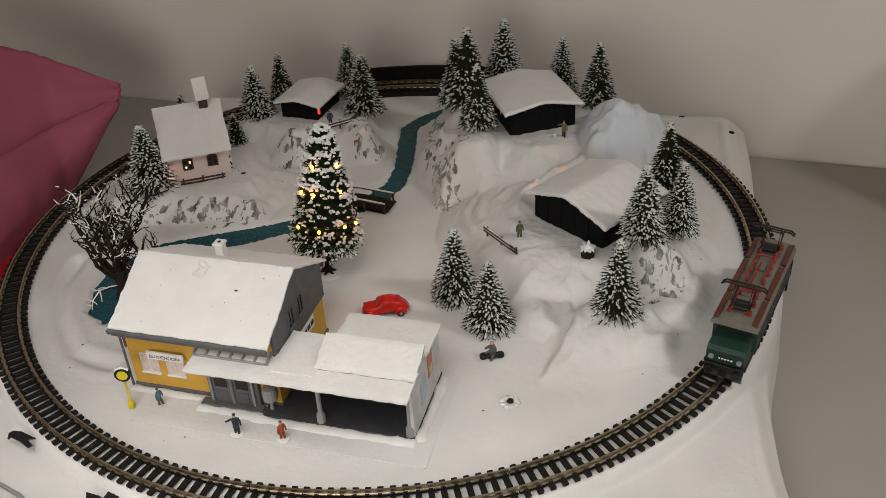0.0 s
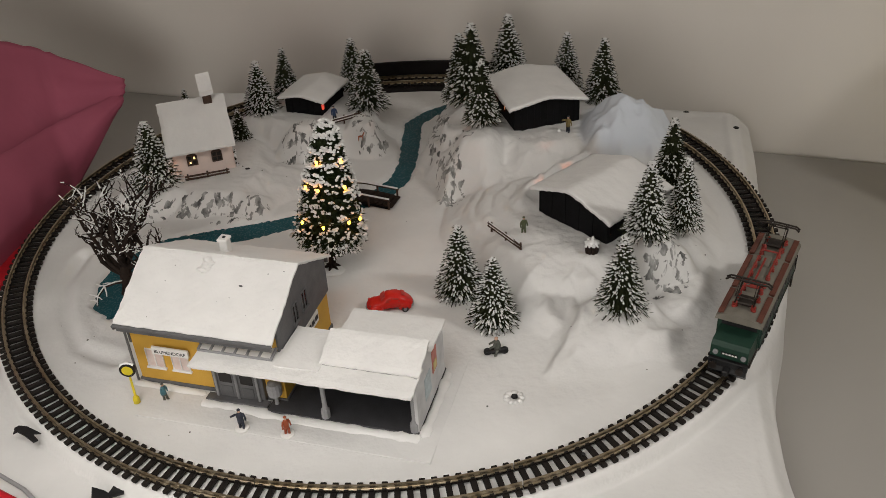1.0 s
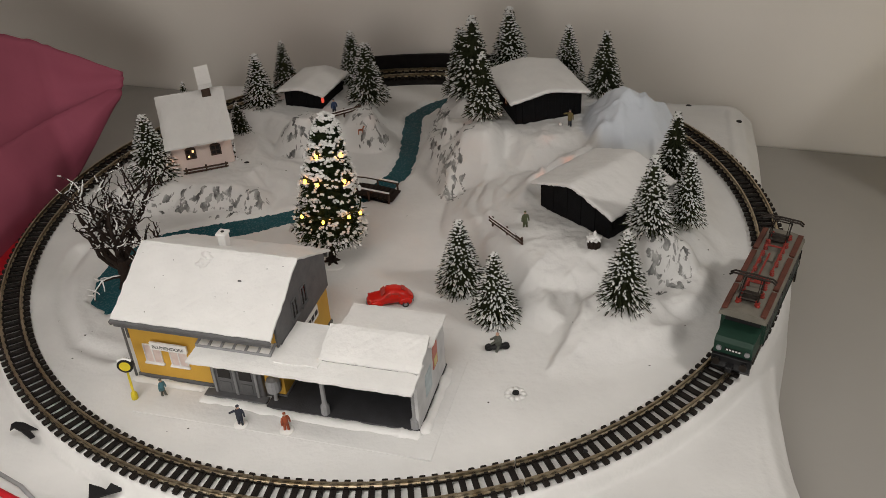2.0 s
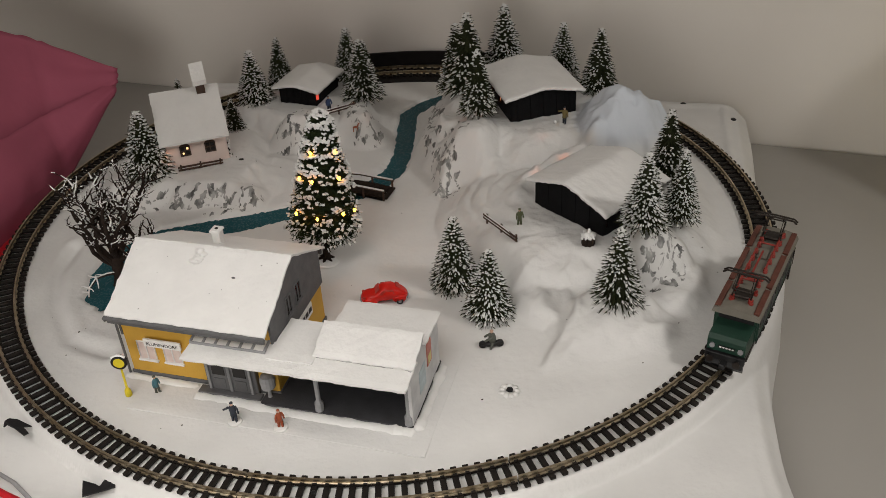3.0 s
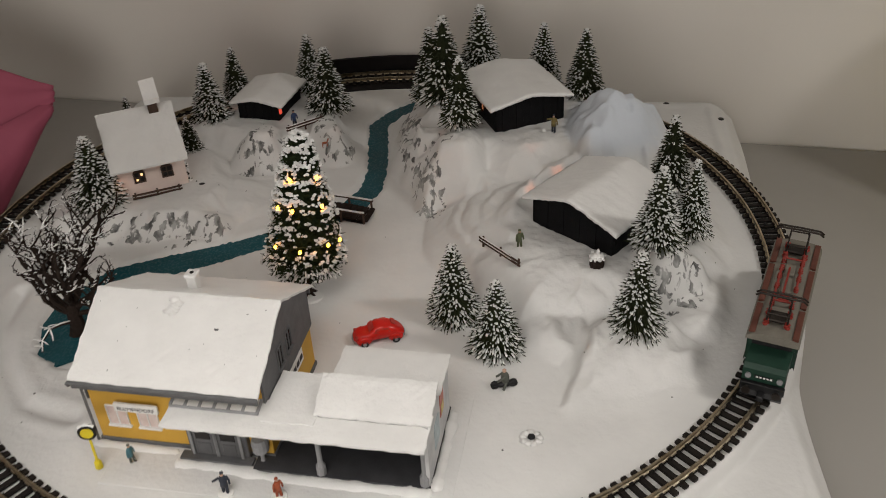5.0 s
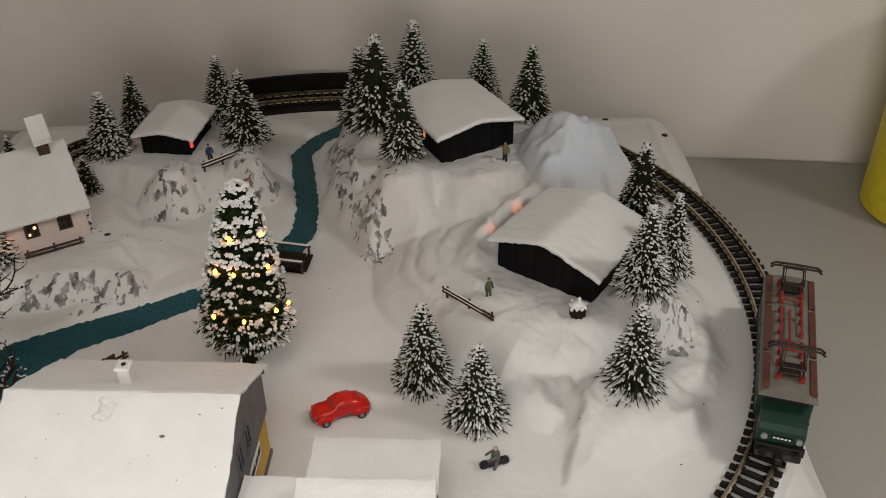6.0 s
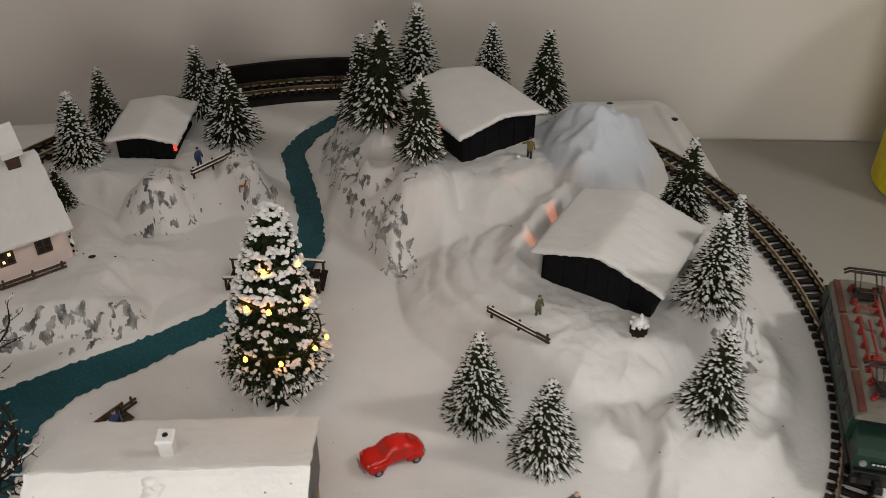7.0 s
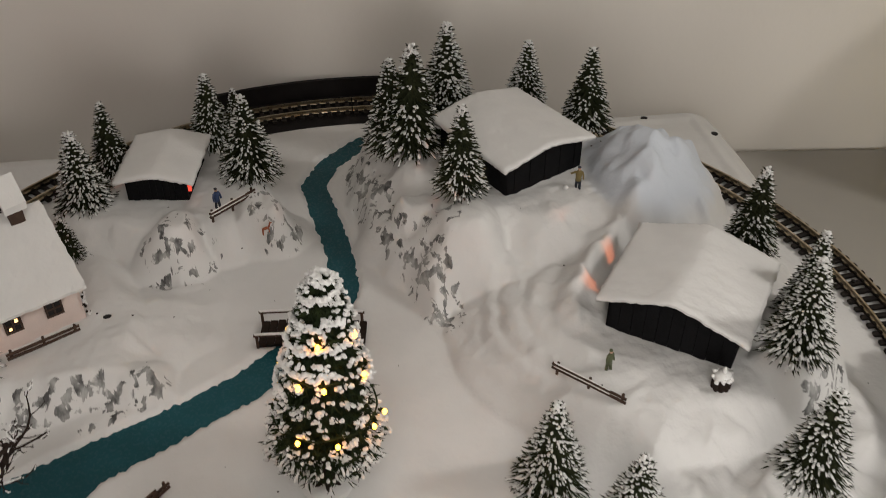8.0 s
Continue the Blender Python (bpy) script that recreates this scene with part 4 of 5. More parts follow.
part("snow_cap", prism([(5.2, 20, 39), (13, 20, 39.5), (12.8, 28, 47.5), (5.0, 28, 47.0)], (0, -1.0, 3.2)), ROOF_SNOW, stack, "thick white slab of snow")
for k, u in enumerate((-6.6, 7.4)):
    wd = part("window", box(u - 3.0, u + 3.0, -0.5, 0.3, 7.0, 7.8, 0.1), BROWN_WOOD, ct, "small brown casement")
    part("pane", box(u - 2.5, u + 2.5, -0.2, 0.2, 7.7, 13.2), PANE, wd)
    if k == 0:
        for a, b in ((0.8, 1.9),):
            part("lit_pane", box(u + a, u + b, -0.3, 0.0, 11.0, 12.4), WARM_GLOW, wd, "small lit pane")
        part("lit_pane", box(u - 1.7, u - 0.7, -0.3, 0.0, 8.3, 9.4), WARM_GLOW, wd, "small lit pane")
    for a, b, c, d in ((-3.0, -2.3, 7.2, 13.2), (2.3, 3.0, 7.2, 13.2), (-0.3, 0.3, 7.2, 13.4), (-2.6, 2.6, 10.1, 10.6)):
        part("frame", box(u + a, u + b, -0.6, 0.1, c, d, 0.08), BROWN_WOOD, wd)
    part("arch", prism([(u - 3, -0.6, 13), (u + 3, -0.6, 13), (u + 2.2, -0.6, 14.1), (u, -0.6, 14.6), (u - 2.2, -0.6, 14.1)], (0, 0.7, 0)), BROWN_WOOD, wd)
# added light outside the left end, for a faint warm glow on the wall
li = bpy.data.lights.new("cottage_end_fill", "POINT")
li.energy, li.color, li.shadow_soft_size = 0.0005, (1.0, 0.45, 0.25), 0.001
new("cottage_end_fill", li).matrix_world = spot(-109, 47.5, 11, 18) @ spot(-19, -3, 9)
rv = random.Random(9)
vine = bmesh.new()
for k in range(26):
    t = rv.random()
    blob(vine, (17.4 + rv.uniform(-0.2, 0.9) + 2.5 * max(0, 0.2 - t) * 5, -0.5 + rv.uniform(-0.8, 0.6), 0.5 + 13 * t), 0.55, 0.5, 0.6, rv, slot=k % 2)
part("creeper", vine, [BARK, CRUST], ct, "snow-dusted creeper on the corner")

# ---- the lit fir ----
def big_fir():
    rnd = random.Random(77)
    green, white = bmesh.new(), bmesh.new()
    H, R = 80.0, 17.4

    def outline(z):
        t = min(1.0, max(0.0, (z - 17) / (H - 19)))
        return (R * (1 - t) ** 0.82 * (0.78 + 0.22 * step(0.0, 0.13, t)) + 3.0) * (1 - 0.22 * step(0.93, 1.0, t))

    lathe([(outline(z) * 0.55, z) for z in (19, 27, 36, 45, 54, 63, 72, 77)], 0, 0, 10, green)
    for i in range(3000):
        t = rnd.random() ** 1.25
        z = 17 + (H - 19) * t
        a = rnd.uniform(0, 6.28)
        tier = 0.5 + 0.5 * math.cos(6.283 * (z / 6.6 - a / 6.283))
        r = outline(z) * (0.84 + 0.16 * tier)
        out, side = Vector((math.cos(a), math.sin(a), 0)), Vector((-math.sin(a), math.cos(a), 0))
        f = rnd.uniform(0.5, 0.98)
        p = out * r * f + Vector((0, 0, z - 0.2 * r * f))
        for _ in range(3):
            d = out * rnd.uniform(0.5, 1) + side * rnd.uniform(-0.8, 0.8) + Vector((0, 0, rnd.uniform(-0.6, 0.25)))
            spike(green, p, p + d.normalized() * rnd.uniform(1.8, 3.4), 0.40)
        low = 1 - step(0.06, 0.18, t)
        if f > 0.84 and rnd.random() < 0.75 * low:
            d = (out + side * rnd.uniform(-0.3, 0.3) + Vector((0, 0, -0.25 - 0.3 * rnd.random()))).normalized()
            pod(white, p + Vector((0, 0, 0.5)), p + d * rnd.uniform(1.2, 2.6), rnd.uniform(0.40, 0.62), rnd)
        elif f > 0.82 and rnd.random() < (0.50 if t < 0.62 else 0.34):
            for _ in range(rnd.choice((2, 3, 5))):
                q = p + out * rnd.uniform(0.8, 2.2) + side * rnd.uniform(-1.8, 1.8) + Vector((0, 0, rnd.uniform(-0.5, 1.1)))
                blob(white, q, rnd.uniform(0.5, 0.95), rnd.uniform(0.5, 0.95), rnd.uniform(0.45, 0.75), rnd, rough=0.35, turn=a)
    # snow wound in a band round the upper half
    turns = 0.0
    while turns < 5.6:
        a = 6.283 * turns
        z = 43.5 + 6.6 * turns
        turns += rnd.uniform(0.005, 0.010) * (1 + 0.9 * turns / 5.6)
        if math.sin(a * 0.83 + 1) < -0.72 or z > H - 1.5:
            continue
        r = outline(z) + 0.9
        q = (r * math.cos(a), r * math.sin(a), z - 0.2 * r + rnd.uniform(-1.2, 1.0))
        s = rnd.uniform(0.6, 1.15)
        blob(white, q, s, s, s * 0.75, rnd, rough=0.22, turn=a)
    for k in range(26):
        a = 6.283 * k / 15
        q = 3.3 if k < 16 else 2.1
        blob(white, (q * math.cos(a), q * math.sin(a), H - 3.4 + 0.10 * k + rnd.uniform(-0.4, 0.4)), 1.2, 1.2, 0.95, rnd)
    f = thing("christmas_tree", spot(-28.5, -39, 0.3, 0, -4.5, 4), "large snowy fir decked with warm glowing fairy lights", "tree")
    part("foliage", green, NEEDLES_LIGHT, f)
    part("snow_load", white, CRUST, f, "lumps of white snow on the twigs")
    part("trunk", tube([(0, 0, -1), (0.3, 0.2, 6), (0, 0, 40), (0, 0, H - 4)], 2.3, 0.5, 9), BARK, f)
    roots = bmesh.new()
    for k in range(6):
        a = 1.05 * k + 0.3
        tube([(0, 0, 2.6), (2.6 * math.cos(a), 2.6 * math.sin(a), 1.4), (4.8 * math.cos(a), 4.8 * math.sin(a), 0.2)], 1.2, 0.5, 6, roots)
    part("root_foot", roots, BARK, f)
    part("snow_collar", lathe([(8.6, 0.1), (7.8, 0.7), (4, 0.9), (1, 1.0)], 0, 0, 18), ROOF_SNOW, f)

    def hung(turn):
        """A place on the cord, which goes three times round at three heights."""
        z = float(np.interp(turn, [0, 0.86, 1.0, 1.86, 2.0, 2.9], [32, 34.5, 48.5, 51, 60.5, 63]))
        a = radians(100) + 6.283 * turn
        r = outline(z) * 0.93
        return r * math.cos(a), r * math.sin(a), z - 0.06 * r + 0.5 * math.sin(7 * a)

    part("light_cord", tube([hung(2.9 * k / 170) for k in range(171)], 0.30, sides=5), NEEDLES_LIGHT, f, "thin dark green cord")
    bulb = finish(lathe([(0.25, -0.8), (0.62, -0.4), (0.74, 0.25), (0.35, 0.95)], 0, 0, 8), True)
    for tier, ways in enumerate(((-50, -13, 28, 52, 135, 170, 215), (-55, -24, 32, 135, 165, 215), (-32, 36, 145, 190))):
        for way in ways:
            x, y, z = hung(tier + (way + 180) / 360 * 0.86)
            a = radians(way - 80)
            r = outline(z) + 1.0
            part("fairy_light", bulb, BULB, f, at=spot(r * math.cos(a), r * math.sin(a), z + 0.2))
    return f


big_fir()


# ---- the bare tree ----
def bare_tree():
    rnd = random.Random(15)
    wood, white = bmesh.new(), bmesh.new()

    def limb(p, d, length, r, depth):
        """A crooked limb of short straight pieces that throws off others as it goes."""
        pieces = max(3, int(length / 2.9))
        pts, knots = [p.copy()], []
        for k in range(pieces):
            kink = Vector((rnd.gauss(0, 1), rnd.gauss(0, 1), rnd.gauss(0, 0.7))) * (0.11 + 0.08 * depth)
            d = (d + kink + Vector((0, 0, 0.22 if d.z < 0.4 and depth < 3 else 0.09))).normalized()
            p = p + d * (length / pieces)
            pts.append(p.copy())
            knots.append((p.copy(), d.copy()))
        tube(pts, r, r * 0.55, 7 if depth < 2 else 5, wood, caps=True)
        if depth >= 2 and rnd.random() < 0.36:
            n = len(pts) // 2 if rnd.random() < 0.5 else 0
            tube([q + Vector((0, 0, r * 0.7 + 0.1)) for q in pts[n:]], r * 0.9 + 0.08, 0.18, 5, white)
        if depth >= 4:
            return
        for k, (q, e) in enumerate(knots):
            if depth == 1 and k < 3:
                continue
            for _ in range(1 if rnd.random() < (1.0 if depth < 3 else 0.8) else 0):
                a = rnd.uniform(0, 6.28)
                side = Vector((math.cos(a), 0.8 * math.sin(a), rnd.uniform(-0.05, 0.65)))
                limb(q, (e * 0.55 + side).normalized(), length * rnd.uniform(0.26, 0.46) * (1 - 0.25 * k / pieces), r * (0.50 - 0.015 * k), depth + 1)

    tube([(0, 0, -2), (0.6, 0.3, 5), (-0.5, 0.2, 11), (-1.2, 0.4, 17)], 3.2, 2.4, 9, wood)
    for lean, a, length, start in ((0.16, 2.9, 44, 16), (0.30, 0.4, 44, 16), (0.45, 3.4, 40, 15), (0.60, 0.1, 38, 14), (0.75, 3.2, 36, 13), (0.45, 4.6, 38, 15),
                                   (0.35, 1.6, 40, 15), (1.0, 0.0, 28, 13), (2.2, 3.0, 28, 11), (1.2, 3.6, 30, 12), (1.6, 5.8, 22, 11), (0.22, 1.2, 44, 16), (0.9, 2.4, 34, 14), (0.7, 5.4, 34, 14), (1.3, 0.5, 27, 13)):
        limb(Vector((-0.8, 0.4, start)), Vector((math.cos(a) * lean, math.sin(a) * lean, 1)).normalized(), length, 1.2, 1)
    low = [(-1, -1, 8), (-4, -4, 9), (-8, -6, 7.5), (-10, -10, 4), (-9, -14, 2)]
    tube(low, 0.8, 0.4, 6, wood)
    tube([(x, y, z + 0.6) for x, y, z in low], 0.42, 0.25, 6, white)
    for bx, by, bz, dx, dy, dz in ((-8, -6, 8, -4, 2, -1), (-8, -6, 8, 2, -4, -3), (-5, -4.5, 9, -3, -3, 1.5), (-10, -10, 4.5, -3, -1, 1.5), (-10, -10, 4.5, 2.5, -2, 0), (-7, -5.5, 8.2, -2, -4, 2), (-9.5, -12, 3.3, -2.5, -1, 1)):
        tube([(bx, by, bz), (bx + dx * 0.6, by + dy * 0.5, bz + dz * 0.7), (bx + dx, by + dy, bz + dz)], 0.34, 0.2, 5, white)
    f = thing("bare_tree", spot(-129.5, -51.5, -1.5, 0, 0, 11) @ Matrix.Diagonal((1.14, 1.08, 1.0, 1)), "leafless brown tree with snow lying along its twigs", "tree")
    part("crown", wood, BARK, f)
    part("snow_load", white, CRUST, f, "white snow along the twigs")
    return f


bare_tree()


# ---- fences, footbridge, wood ----
def rail_fence(x, y, z, turn, length, label, snowy):
    f = thing("log_fence", spot(x, y, z, turn), label, "fence", group="log fences")
    rn = random.Random(int(x * 7 + y))
    for k in range(3):
        u = length * (0.04 + 0.46 * k)
        part("post", tube([(u, 0, -2), (u + 0.2, 0, 3.6 + rn.uniform(-0.3, 0.5))], 0.55, 0.5, 7), BROWN_WOOD, f)
    for zz in (1.0, 2.7):
        part("log", tube([(-0.6, -0.7, zz + 0.1), (length * 0.5, -0.6, zz + rn.uniform(-0.2, 0.2)), (length + 0.6, -0.7, zz)], 0.62, 0.5, 7), BROWN_WOOD, f)
        if snowy:
            part("snow_line", tube([(0, -0.7, zz + 0.5), (length * 0.5, -0.6, zz + 0.55), (length * 0.8, -0.7, zz + 0.45)], 0.35, 0.2, 5), CRUST, f)
    return f


rail_fence(-119, 39.5, 11.3, 18, 24, "brown log fence in front of the cottage", False)
rail_fence(52, -32, 16.2, -57, 26, "low brown log fence dusted with snow above the slope", True)
rail_fence(-42, 86.5, 19.8, 30, 22, "brown log fence on the rock beside the small shed", True)

fb = thing("footbridge", spot(-35, 33, 1.0, -20), "small dark plank footbridge with snowy handrails over the stream", "footbridge")
plank = finish(box(-1.35, 1.35, -6.2, 6.2, -0.5, 0.5, 0.12))
for k in range(13):
    part("plank", plank, BARK, fb, at=spot(1.5 + 3.0 * k, 0, 1.8 + 1.4 * math.sin(math.pi * k / 12)))
for s in (-1, 1):
    part("beam", tube([(0, s * 5.2, 0.4), (18, s * 5.2, 1.9), (37, s * 5.2, 0.4)], 0.8, sides=6), DARK_WOOD, fb)
    part("handrail", tube([(-1, s * 6.3, 6.2), (18, s * 6.3, 7.4), (38, s * 6.3, 6.2)], 0.55, sides=6), BROWN_WOOD, fb)
    part("snow_line", tube([(-0.6, s * 6.3, 6.9), (18, s * 6.3, 8.0), (37.5, s * 6.3, 6.9)], 0.55, sides=5), CRUST, fb)
    for u in (0, 12, 25, 37):
        part("post", tube([(u, s * 6.3, 0.4), (u, s * 6.3, 6.6 + math.sin(math.pi * u / 37))], 0.6, sides=6), BROWN_WOOD, fb)

rail_fence(-96.0, -38.5, 0.6, 35, 24.5, "snow-dusted brown log fence between stream and station", True)
bench = thing("bench", spot(-82.6, -35.4, 0.6, 35), "small brown wooden bench in front of the log fence", "bench")
for k in range(3):
    part("seat_slat", box(-6.5, 6.5, -2.6 + 1.6 * k, -1.2 + 1.6 * k, 2.6, 3.2, 0.12), BROWN_WOOD, bench)
for z in (4.4, 6.0):
    part("back_slat", box(-6.5, 6.5, 2.2, 2.8, z, z + 1.3, 0.12), BROWN_WOOD, bench)
for u in (-5, 5):
    for v in (-2.2, 2.0):
        part("leg", box(u - 0.4, u + 0.4, v - 0.4, v + 0.5, -0.6, 2.7 if v < 0 else 7.0, 0.08), BROWN_WOOD, bench)

sp = thing("snowy_stump", spot(99, -58, 16.5), "dark round stump of stacked logs capped with snow beside the shed", "stump")
for k in range(9):
    a = 0.7 * k
    part("log", tube([(2.3 * math.cos(a), 2.3 * math.sin(a), -1), (2.4 * math.cos(a), 2.4 * math.sin(a), 4.2)], 0.95, 0.9, 7), BARK, sp)
cap = bmesh.new()
rc = random.Random(3)
blob(cap, (0, 0, 5.0), 3.5, 3.4, 1.7, rc, rough=0.22)
for k in range(9):
    a = 0.7 * k
    blob(cap, (2.9 * math.cos(a), 2.9 * math.sin(a), 4.6 + rc.uniform(-0.5, 0.6)), 0.9, 0.9, 1.1, rc, rough=0.4)
blob(cap, (0.3, 0, 7.0), 0.9, 0.9, 1.7, rc, rough=0.25)
part("snow_cap", cap, CRUST, sp, smooth=True)

pit = thing("fire_pit", spot(57, -140, 0.7), "ring of small white stones round a black hole", "fire pit")
rf = random.Random(8)
for k in range(9):
    a = 0.7 * k
    lump = bmesh.new()
    blob(lump, (3.0 * math.cos(a), 3.0 * math.sin(a), 0.5), 1.7, 1.6, 0.5, rf, rough=0.3, turn=a)
    part("stone", lump, ROOF_SNOW, pit, smooth=True)
part("ashes", lathe([(1.5, 0.3), (1.3, 0.9), (0.4, 1.2)], 0.3, 0.6, 10), BLACK, pit)

ps = thing("platform_sign", spot(-101, -134, 1.0, 0, 0, 1), "yellow round platform sign on a thin yellow post", "sign")
part("post", tube([(0, 0, 0), (0, 0, 15.5)], 0.55, 0.45, 8), YELLOW, ps)
part("foot", lathe([(1.5, -0.2), (1.4, 2.2), (0.9, 3.2)], 0, 0, 8), YELLOW, ps)
disc = part("disc", tube([(0, 0.9, 17.8), (0, -0.9, 17.8)], 3.3, sides=20), BLACK, ps, "black ringed disc")
part("face", tube([(0, -0.8, 17.8), (0, -1.05, 17.8)], 2.3, sides=18), YELLOW, disc)
part("snow_cap", tube([(-2.7, 0, 20.0), (0, 0, 21.2), (2.7, 0, 20.0)], 0.8, 0.6, 6), CRUST, ps)


# ---- the red car ----
def car():
    c = thing("red_car", spot(2.8, -74.5, 0.7, 8) @ Matrix.Scale(0.89, 4), "small rounded red toy car parked on the snow", "car")
    stations = [(-12.2, 1.5, 2.2, 3.6), (-11.4, 3.4, 1.6, 4.8), (-9, 4.3, 1.4, 5.7), (-6.2, 4.7, 1.4, 6.2), (-4.4, 4.9, 1.4, 6.6), (-1.6, 5.0, 1.4, 9.2), (1.0, 5.0, 1.4, 9.9),
                (4.0, 5.0, 1.4, 9.7), (7.0, 4.8, 1.4, 8.3), (9.6, 4.3, 1.5, 6.2), (11.4, 3.3, 1.8, 4.4), (12.2, 1.6, 2.2, 3.4)]
    bm, rings = bmesh.new(), []
    for x, w, z0, z1 in stations:
        ring = []
        for k in range(20):
            a = 2 * math.pi * k / 20
            ca, sa = math.cos(a), math.sin(a)
            up = max(0, sa)
            wide = w * (1 - 0.30 * up ** 1.5 * step(6.3, 9.5, z1))
            ring.append(bm.verts.new((x, wide * math.copysign(abs(ca) ** 0.62, ca), (z0 + z1) / 2 + (z1 - z0) / 2 * math.copysign(abs(sa) ** 0.75, sa))))
        rings.append(ring)
    for a, b in zip(rings, rings[1:]):
        for k in range(20):
            bm.faces.new((a[k], a[(k + 1) % 20], b[(k + 1) % 20], b[k]))
    bm.faces.new(rings[0][::-1]), bm.faces.new(rings[-1])
    bmesh.ops.recalc_face_normals(bm, faces=bm.faces)
    part("body", bm, RED, c, smooth=True)
    for x in (-7.4, 7.6):
        for s in (-1, 1):
            fb2 = bmesh.new()
            bmesh.ops.create_uvsphere(fb2, u_segments=14, v_segments=8, radius=1, matrix=Matrix.Translation((x, s * 4.4, 2.7)) @ Matrix.Diagonal((3.6, 1.4, 2.3, 1)))
            part("fender", fb2, RED, c, smooth=True)
            wh = part("wheel", tube([(x, s * 4.3, 1.7), (x, s * 5.7, 1.7)], 1.8, sides=16), BLACK, c)
            part("hubcap", tube([(x, s * 5.6, 1.7), (x, s * 5.85, 1.7)], 0.9, sides=12), LIGHT_GREY, wh)
    for s in (-1, 1):
        for pts in ([(-2.6, 6.4), (0.6, 6.4), (0.6, 8.6), (-1.2, 8.4)], [(1.2, 6.4), (5.4, 6.4), (4.4, 8.3), (1.2, 8.6)]):
            part("side_window", prism([(x, s * (4.45 - 0.33 * (z - 6.4)), z) for x, z in pts], (0, s * 0.35, 0)), CAR_GLASS, c, "pale reddish window")
        part("headlight", lathe([(0.3, 0), (0.8, 0.2), (0.8, 0.9), (0.3, 1.2)], -10.6, s * 3.3, 8), CAR_GLASS, c, at=spot(0, 0, 4.2))
    part("windscreen", prism([(-4.3, -3.3, 6.9), (-4.3, 3.3, 6.9), (-2.2, 2.8, 8.9), (-2.2, -2.8, 8.9)], (-0.35, 0, 0.35)), CAR_GLASS, c, "pale reddish windscreen")
    part("rear_window", prism([(6.2, -2.0, 9.0), (6.2, 2.0, 9.0), (8.0, 2.0, 7.9), (8.0, -2.0, 7.9)], (0.3, 0, 0.35)), CAR_GLASS, c, "pale reddish rear window")
    for x in (-12.6, 12.4):
        part("bumper", tube([(x * 0.95, -3.6, 2.2), (x, 0, 2.2), (x * 0.95, 3.6, 2.2)], 0.35, sides=6), LIGHT_GREY, c)


car()


# ---- figures, each one plain shape ----
def figure(x, y, z, turn, coat, legs, label, arm=None, base=False, tall=10.5, stride=0.5):
    bm = bmesh.new()
    k = tall / 10.5
    for s in (-1, 1):
        tube([(s * 0.7 * k, -s * stride, 0), (s * 0.6 * k, 0, 4.4 * k)], 0.55 * k, 0.7 * k, 6, bm, 1)
        blob(bm, (s * 0.7 * k, -s * stride - 0.4, 0.25), 0.5 * k, 0.9 * k, 0.35 * k, random.Random(2), 1, 0.05)
        hand = (s * 2.0 * k, -0.4, 4.4 * k) if not (arm and s < 0) else (-3.6 * k, -0.8, 7.7 * k)
        tube([(s * 1.25 * k, 0, 8.0 * k), (s * 1.85 * k, -0.1, 6.3 * k) if hand[2] < 5 * k else (-2.4 * k, -0.4, 7.8 * k), hand], 0.52 * k, 0.38 * k, 6, bm, 0)
    lathe([(1.35 * k, 3.6 * k), (1.25 * k, 5.2 * k), (1.5 * k, 7.4 * k), (1.1 * k, 8.4 * k), (0.5 * k, 8.7 * k)], 0, 0, 10, bm, 0, 0.7)
    blob(bm, (0, -0.1, 9.5 * k), 0.75 * k, 0.8 * k, 0.95 * k, random.Random(1), 2, 0.04)
    blob(bm, (0, 0.05, 10.15 * k), 0.85 * k, 0.85 * k, 0.5 * k, random.Random(1), 1, 0.04)
    if base:
        lathe([(2.9, -0.1), (2.9, 0.35), (2.6, 0.5)], 0, 0, 16, bm, 3)
    solo("figurine", bm, [CLOTHES[coat], CLOTHES[legs], SKIN, WHITE], label, "figurine", "model figures", at=spot(x, y, z, turn), smooth=True)


figure(-89, -133, 0.9, 60, "teal", "grey", "tiny figure in a teal coat standing outside the station", tall=8.8)
figure(-53, -152, 0.8, 10, "navy", "navy", "tiny figure in dark clothes with one arm stretched out", arm=True, base=True)
figure(-34, -156, 0.8, 40, "rust", "rust", "tiny figure in a rust red coat on a clear base", base=True, tall=9.5)
figure(68.2, -39, 16.3, 20, "olive", "olive", "tiny figure in an olive green coat on the slope", tall=9.5)
figure(99, 46.5, 27.8, -20, "khaki", "navy", "tiny figure in a tan coat shovelling snow outside the shed", arm=True, tall=10)
figure(-38, 92, 20.5, 30, "blue", "navy", "tiny figure in blue beside the log fence", tall=9.5)
sitter = bmesh.new()
for k in (-0.8, 0.8):
    tube([(k, 0.6, 3.8), (k, -2.6, 3.9), (k, -3.2, 0.3)], 0.72, 0.5, 6, sitter, 1)
    blob(sitter, (k, -3.6, 0.4), 0.5, 0.9, 0.4, random.Random(2), 1, 0.05)
    tube([(k * 1.7, 0.8, 7.0), (k * 2.4, 0.1, 5.4), (k * 1.3, -1.8, 4.8)], 0.52, 0.4, 6, sitter, 0)
lathe([(1.3, 3.2), (1.4, 5.0), (1.5, 6.8), (1.0, 7.6), (0.5, 7.9)], 0, 0.8, 10, sitter, 0, 0.75)
blob(sitter, (0, 0.6, 8.7), 0.78, 0.8, 0.95, random.Random(1), 2, 0.04)
blob(sitter, (0, 0.8, 9.3), 0.88, 0.88, 0.5, random.Random(1), 1, 0.04)
